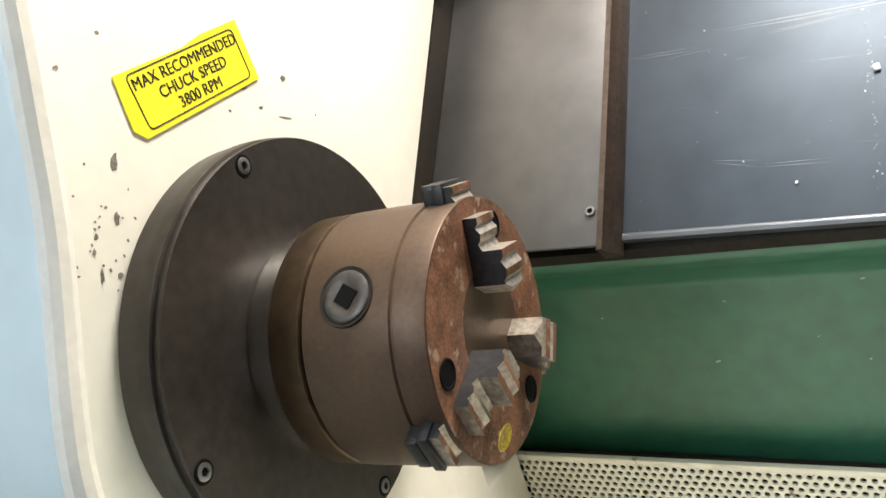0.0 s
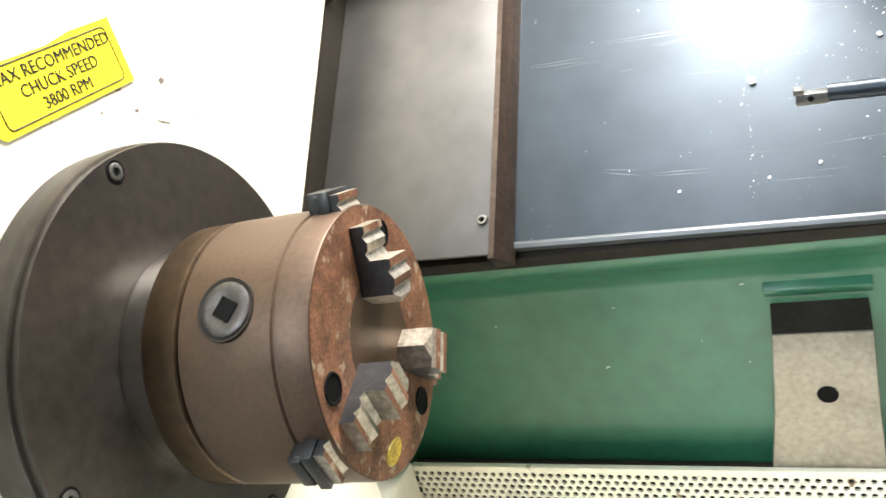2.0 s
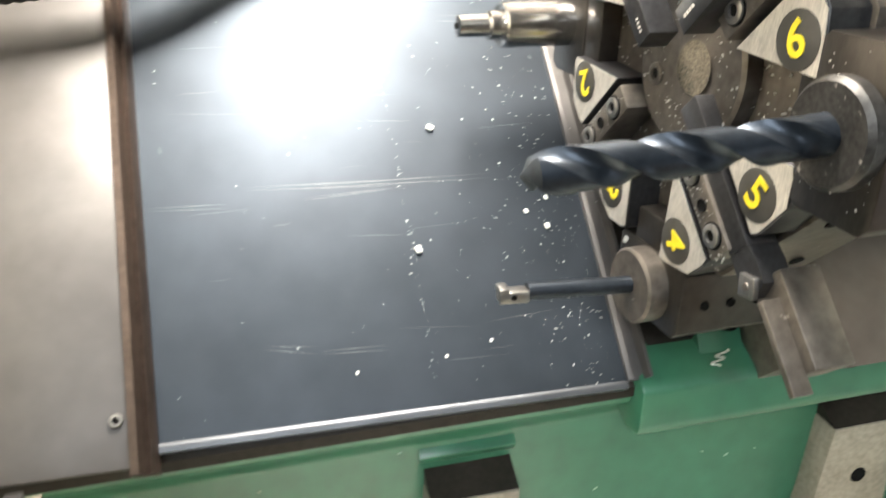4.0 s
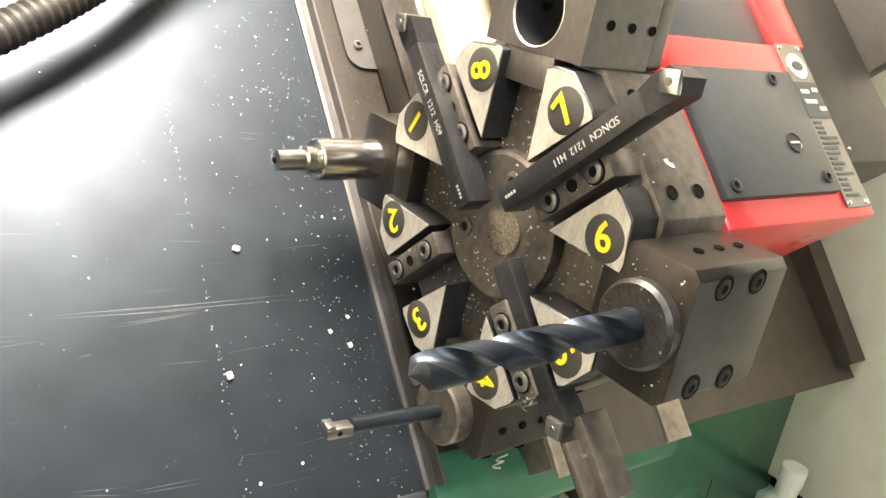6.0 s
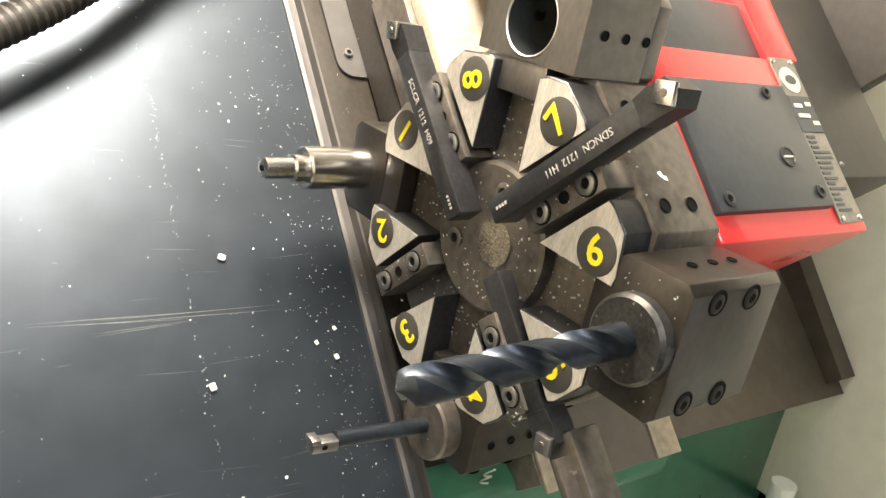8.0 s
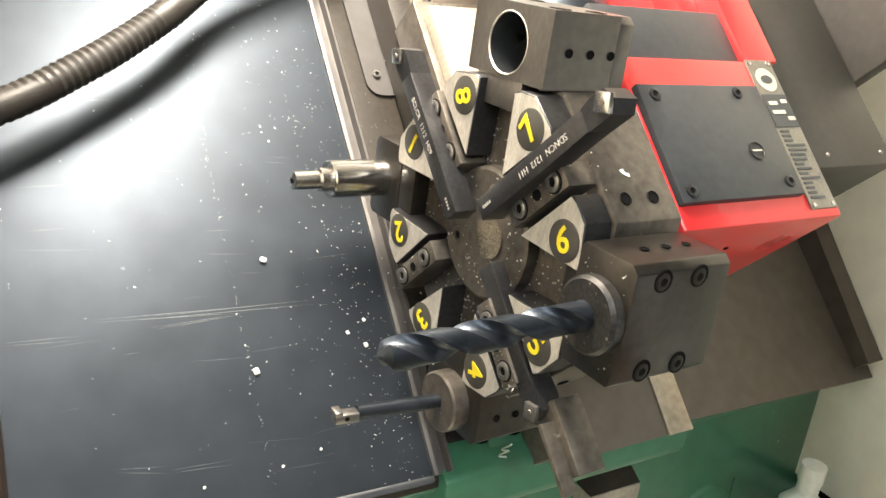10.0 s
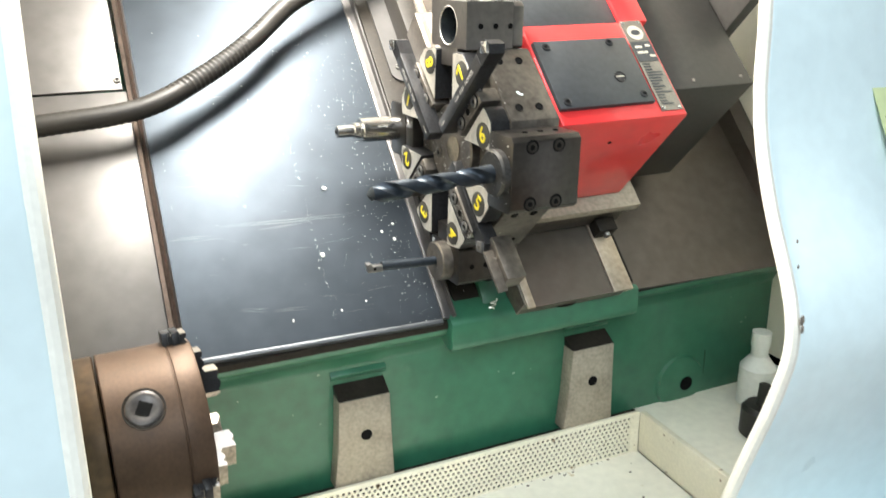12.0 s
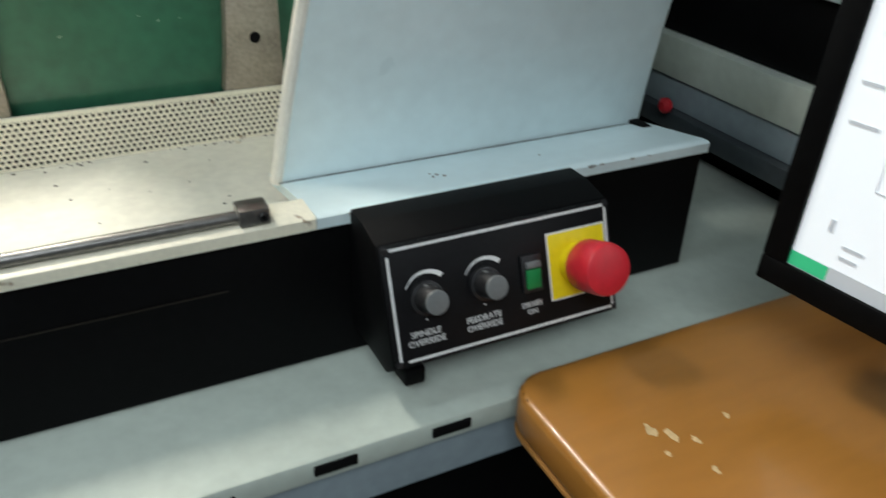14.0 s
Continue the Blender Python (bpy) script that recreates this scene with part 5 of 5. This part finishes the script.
part("edge_trim", tube([(-0.1505, y + 0.0042, z + 0.0002) for y, z in lfront], 0.0044, 10), "edge2", lguard, "cream rounded edge")

note = thing("paper_note", "pale green printed notice taped to the guard", "notice", (0.37, 0.18, 1.3))
NM = frame_at((0.4085, 0.2130, 1.3145), (1, 0, -0.02), (0, 0.0540, 0.096))
part("sheet", box(-0.0600, 0.0600, -0.0580, 0.080, -0.0002, 0.0004, 0, NM @ Matrix.Translation((0, 0, 0.0030))), "paper", note)
for k in range(7):
    v = -0.043 + 0.017 * k
    part("print_bar", box(-0.050 if k % 3 else -0.056, 0.045 if k % 2 else 0.056, v, v + (0.0012 if k else 0.0008), 0.0005, 0.0007, 0, NM @ Matrix.Translation((0, 0, 0.0030))), "faintink", note)
part("pen_mark", tube([NM @ Vector(p) for p in ((-0.016, -0.024, 0.0038), (-0.013, -0.033, 0.0038), (-0.006, -0.039, 0.0038))], 0.0006, 6), "faintink", note)

# ---- control box ----
ctrl = thing("control_box", "black control box with two knobs and a red stop button", "control panel", (0.31, 0.1, 1.0))
part("body", prism([(0.0985, 1.0805), (0.0735, 1.0140), (0.0850, 1.0045), (0.1375, 1.0045), (0.1375, 1.0850), (0.1200, 1.0850)], 0.2345, 0.3865, bevel=0.0015), "base", ctrl)
CF = frame_at((0.3105, 0.0853, 1.0477), (1, 0, 0), (0, 0.025, 0.0665))
part("fascia", box(-0.0752, 0.0752, -0.0348, 0.0348, 0.0002, 0.0012, 0.0004, CF), "panel", ctrl, "black fascia with white border")
for x0, x1, y0, y1 in ((-0.070, 0.071, 0.0312, 0.0328), (-0.067, 0.071, -0.0328, -0.0312), (-0.0725, -0.0709, -0.031, 0.0285), (0.0712, 0.0728, 0.006, 0.0305), (0.0712, 0.0728, -0.031, -0.022)):
    part("border_line", box(x0, x1, y0, y1, 0.0013, 0.0016, 0, CF), "white_ink", ctrl)
for x, y in ((-0.0728, 0.0325), (0.0728, 0.0325), (-0.0728, -0.0325), (0.0728, -0.0325)):
    part("corner_screw", lathe([(0.001, 0.0019), (0.0022, 0.0017), (0.0024, 0.0009)], CF @ facing((x, y, 0), (0, 0, 1), (0, 1, 0)), 14), "black", ctrl)
for x, text in ((-0.0520, "SPINDLE\nOVERRIDE"), (-0.0150, "FEEDRATE\nOVERRIDE")):
    km = CF @ facing((x, 0.0020, 0), (0, 0, 1), (0, 1, 0))
    knob = part("knob", lathe([(0.0012, 0.0100), (0.004, 0.0100), (0.0045, 0.0080), (0.0155, 0.0074), (0.0165, 0.0068)], km, 28), "black", ctrl, "black override knob with a grey cap")
    part("knob_cap", lathe([(0.0164, 0.0070), (0.0172, 0.0067), (0.0175, 0.0050)], km, 28), "knob", knob, "grey knob cap")
    part("pointer_rib", box(-0.0008, 0.0008, 0.0060, 0.0082, 0.004, 0.0085, 0.0003, CF @ Matrix.Translation((x - 0.001, 0.002, 0))), "knob", knob)
    bm = bmesh.new()
    pr = []
    for k in range(13):
        a = radians(150 - 105 * k / 12)
        w = 0.0004 + 0.0026 * k / 12
        pr.append([bm.verts.new((x + 0.0005 + r * math.cos(a), 0.0020 + r * math.sin(a), 0.0016)) for r in (0.0136, 0.0136 + w)])
    for a, b in zip(pr, pr[1:]):
        bm.faces.new((a[0], b[0], b[1], a[1]))
    bm.transform(CF)
    part("scale_arc", bm, "white_ink", ctrl, "white wedge-shaped scale", 0)
    words("lettering", text, 0.0050, "white_ink", ctrl, CF @ Matrix.Translation((x - 0.0025, -0.0205, 0.0014)))
    part("index_dot", lathe([(0.0012, 0.0006), (0.0016, 0.0006)], CF @ facing((x - 0.001, -0.0105, 0), (0, 0, 1), (0, 1, 0)), 10), "white_ink", ctrl)
sw_ = part("rocker_switch", box(0.0095, 0.0230, -0.0100, 0.0125, 0.0012, 0.0035, 0.0006, CF), "black", ctrl)
part("rocker", box(0.0115, 0.0210, -0.0075, 0.0045, 0.0034, 0.0052, 0.0006, CF @ pose(0, 0, 0, 6, 0, 0)), "lamp_green", sw_, "green rocker")
part("rocker_tip", box(0.0115, 0.0210, 0.0048, 0.0085, 0.0034, 0.0062, 0.0006, CF), "knob", sw_)
words("lettering", "DRIVES\nON", 0.0044, "white_ink", ctrl, CF @ Matrix.Translation((0.0150, -0.0200, 0.0014)))
part("yellow_plate", box(0.0295, 0.0695, -0.0185, 0.0210, 0.0013, 0.0021, 0.0003, CF), "yellow2", ctrl, "yellow stop plate with a pale border")
part("plate_border", box(0.0285, 0.0705, -0.0195, 0.0220, 0.0012, 0.0018, 0.0003, CF), "white_ink", ctrl)
em = CF @ facing((0.0480, 0.0010, 0), (0, 0, 1), (0, 1, 0))
part("stop_collar", lathe([(0.0020, 0.0125), (0.0110, 0.0120), (0.0120, 0.0105)], em, 36), "yellow2", ctrl, "yellow collar")
part("stop_button", lathe([(0.0115, 0.0115), (0.0125, 0.0148), (0.0140, 0.0156), (0.0310, 0.0158), (0.0345, 0.0148), (0.0358, 0.0122), (0.0362, 0.0060)], em, 44), "stop", ctrl, "red mushroom stop button")
part("bracket_foot", box(0.2445, 0.2580, 0.080, 0.110, 0.9935, 1.0050, 0.002), "base", ctrl)
part("conduit", tube([(0.25, 0.092, 0.9945), (0.25, 0.12, 0.993)], 0.005, 10), "base", ctrl)

ctrl.matrix_world = Matrix.Translation((-0.0025, -0.0025, 0.0042)) @ ctrl.matrix_world

# ---- desk and monitor ----
desk = thing("wooden_desk", "worn varnished tan wooden desk top beside the bench", "desk", (0.7, -0.3, FLOOR_Z))
outline = []
for cx, cy, a0 in ((1.28, -0.772, 270), (1.28, 0.036, 0), (0.321, 0.036, 90), (0.321, -0.772, 180)):
    for k in range(7):
        a = radians(a0 + 15 * k)
        outline.append((cx + 0.024 * math.cos(a), cy + 0.024 * math.sin(a)))
part("desk_top", prism(outline, 0.972, 1.000, Matrix(((0, 1, 0, 0), (0, 0, 1, 0), (1, 0, 0, 0), (0, 0, 0, 1))), bevel=0.006, seg=3), "wood", desk)
part("edge_band", prism([(0.330 + (x - 0.330) * 1.0, y) for x, y in outline], 0.9700, 0.9719, Matrix(((0, 1, 0, 0), (0, 0, 1, 0), (1, 0, 0, 0), (0, 0, 0, 1)))), "wood2", desk)
for x, y in ((0.36, -0.74), (1.25, -0.74), (1.25, -0.02)):
    part("leg", box(x - 0.02, x + 0.02, y - 0.02, y + 0.02, FLOOR_Z, 0.9698, 0.002), "base", desk)
for x, y, q0 in ((0.348, -0.012, 0.007), (0.356, -0.020, 0.006), (0.366, -0.028, 0.004), (0.345, -0.030, 0.003), (0.395, -0.020, 0.003), (0.36, -0.05, 0.004)):
    wear = bmesh.new()
    pts = []
    for k in range(11):
        a = k * 2 * math.pi / 11
        q = rng.uniform(0.45, 1.1)
        pts.append(wear.verts.new((x + q0 * q * math.cos(a) * 0.55, y + q0 * q * math.sin(a), 1.0003)))
    wear.faces.new(pts)
    part("worn_patch", wear, "plywood", desk, "pale patch of worn varnish", 0)

mon = thing("monitor", "black framed computer monitor with a lit white screen", "monitor", (0.50, -0.05, 1.0))
MM = frame_at((0.4310, 0.0130, 1.0650), (0.141, -0.990, 0), (0, 0, 1))
MM = MM @ pose(0, 0, 0, -4, 0, 0)
wide, tall, bz = 0.47, 0.31, 0.015
for x0, x1, y0, y1 in ((0, wide, 0, bz), (0, wide, tall - bz, tall), (0, bz, bz, tall - bz), (wide - bz, wide, bz, tall - bz)):
    part("bezel", box(x0, x1, y0, y1, -0.0300, 0.0020, 0.0015, MM), "base", mon)
scr = part("screen", box(bz, wide - bz, bz, tall - bz, -0.0100, -0.0010, 0, MM), "screen", mon, "lit white screen")
part("back_shell", box(0.004, wide - 0.004, 0.004, tall - 0.004, -0.0450, -0.0305, 0.003, MM), "base", mon)
part("task_bar", box(bz, wide - bz, bz, bz + 0.009, -0.0009, -0.0006, 0, MM), "screen_grey", scr)
part("start_field", box(bz, bz + 0.022, bz + 0.0006, bz + 0.0085, -0.0005, -0.0003, 0, MM), "screen_green", scr)
for x0, x1, y0, y1 in ((0.022, 0.034, 0.118, 0.120), (0.022, 0.038, 0.098, 0.100), (0.025, 0.037, 0.142, 0.144), (0.024, 0.036, 0.160, 0.162), (0.030, 0.030 + 0.003, 0.042, 0.049), (0.040, 0.052, 0.036, 0.038), (0.040, 0.05, 0.030, 0.032), (0.046, 0.30, 0.0700, 0.0706), (0.046, 0.0466, 0.0700, 0.24), (0.050, 0.062, 0.088, 0.090), (0.052, 0.058, 0.170, 0.172)):
    part("screen_mark", box(x0, x1, y0, y1, -0.0008, -0.0004, 0, MM), "screen_grey", scr)
part("screen_tile", box(0.070, 0.082, 0.040, 0.052, -0.0008, -0.0004, 0, MM), "screen_green", scr)
part("neck", box(0.20, 0.27, -0.050, 0.10, -0.065, -0.046, 0.003, MM), "base", mon)
part("stand_base", box(0.12, 0.35, -0.0660, -0.052, -0.16, 0.02, 0.004, frame_at((0.4310, 0.0130, 1.0672), (0.141, -0.990, 0), (0, 0, 1))), "base", mon)

# ---- second machine beyond the bench ----
other = thing("second_machine", "grey and black machine cabinet beyond the bench", "machine", (0.9, 0.4, FLOOR_Z))
part("black_base", box(0.664, 1.5, 0.08, 0.80, FLOOR_Z, 1.0145, 0.002), "base", other)
part("dark_rail", box(0.622, 1.5, 0.08, 0.80, 1.0150, 1.0330, 0.002), "bluedark", other, "dark blue-grey rail")
part("grey_band", box(0.632, 1.5, 0.08, 0.80, 1.0335, 1.0620, 0.001), "bluegrey", other)
part("pale_band", box(0.628, 1.5, 0.08, 0.80, 1.0625, 1.1000, 0.002), "bench", other, "pale grey-green band")
part("black_hood", box(0.640, 1.5, 0.08, 0.80, 1.1005, 1.1660, 0.003), "base", other)
part("pale_hood", box(0.632, 1.5, 0.08, 0.80, 1.1665, 1.42, 0.003), "guard", other, "pale blue hood")
part("red_knob", lathe([(0, 0.005), (0.003, 0.0075), (0.007, 0.0075), (0.010, 0.004)], facing((0.6215, 0.307, 1.040), (-1, 0, 0)), 24), "stop", other, "red ball knob")
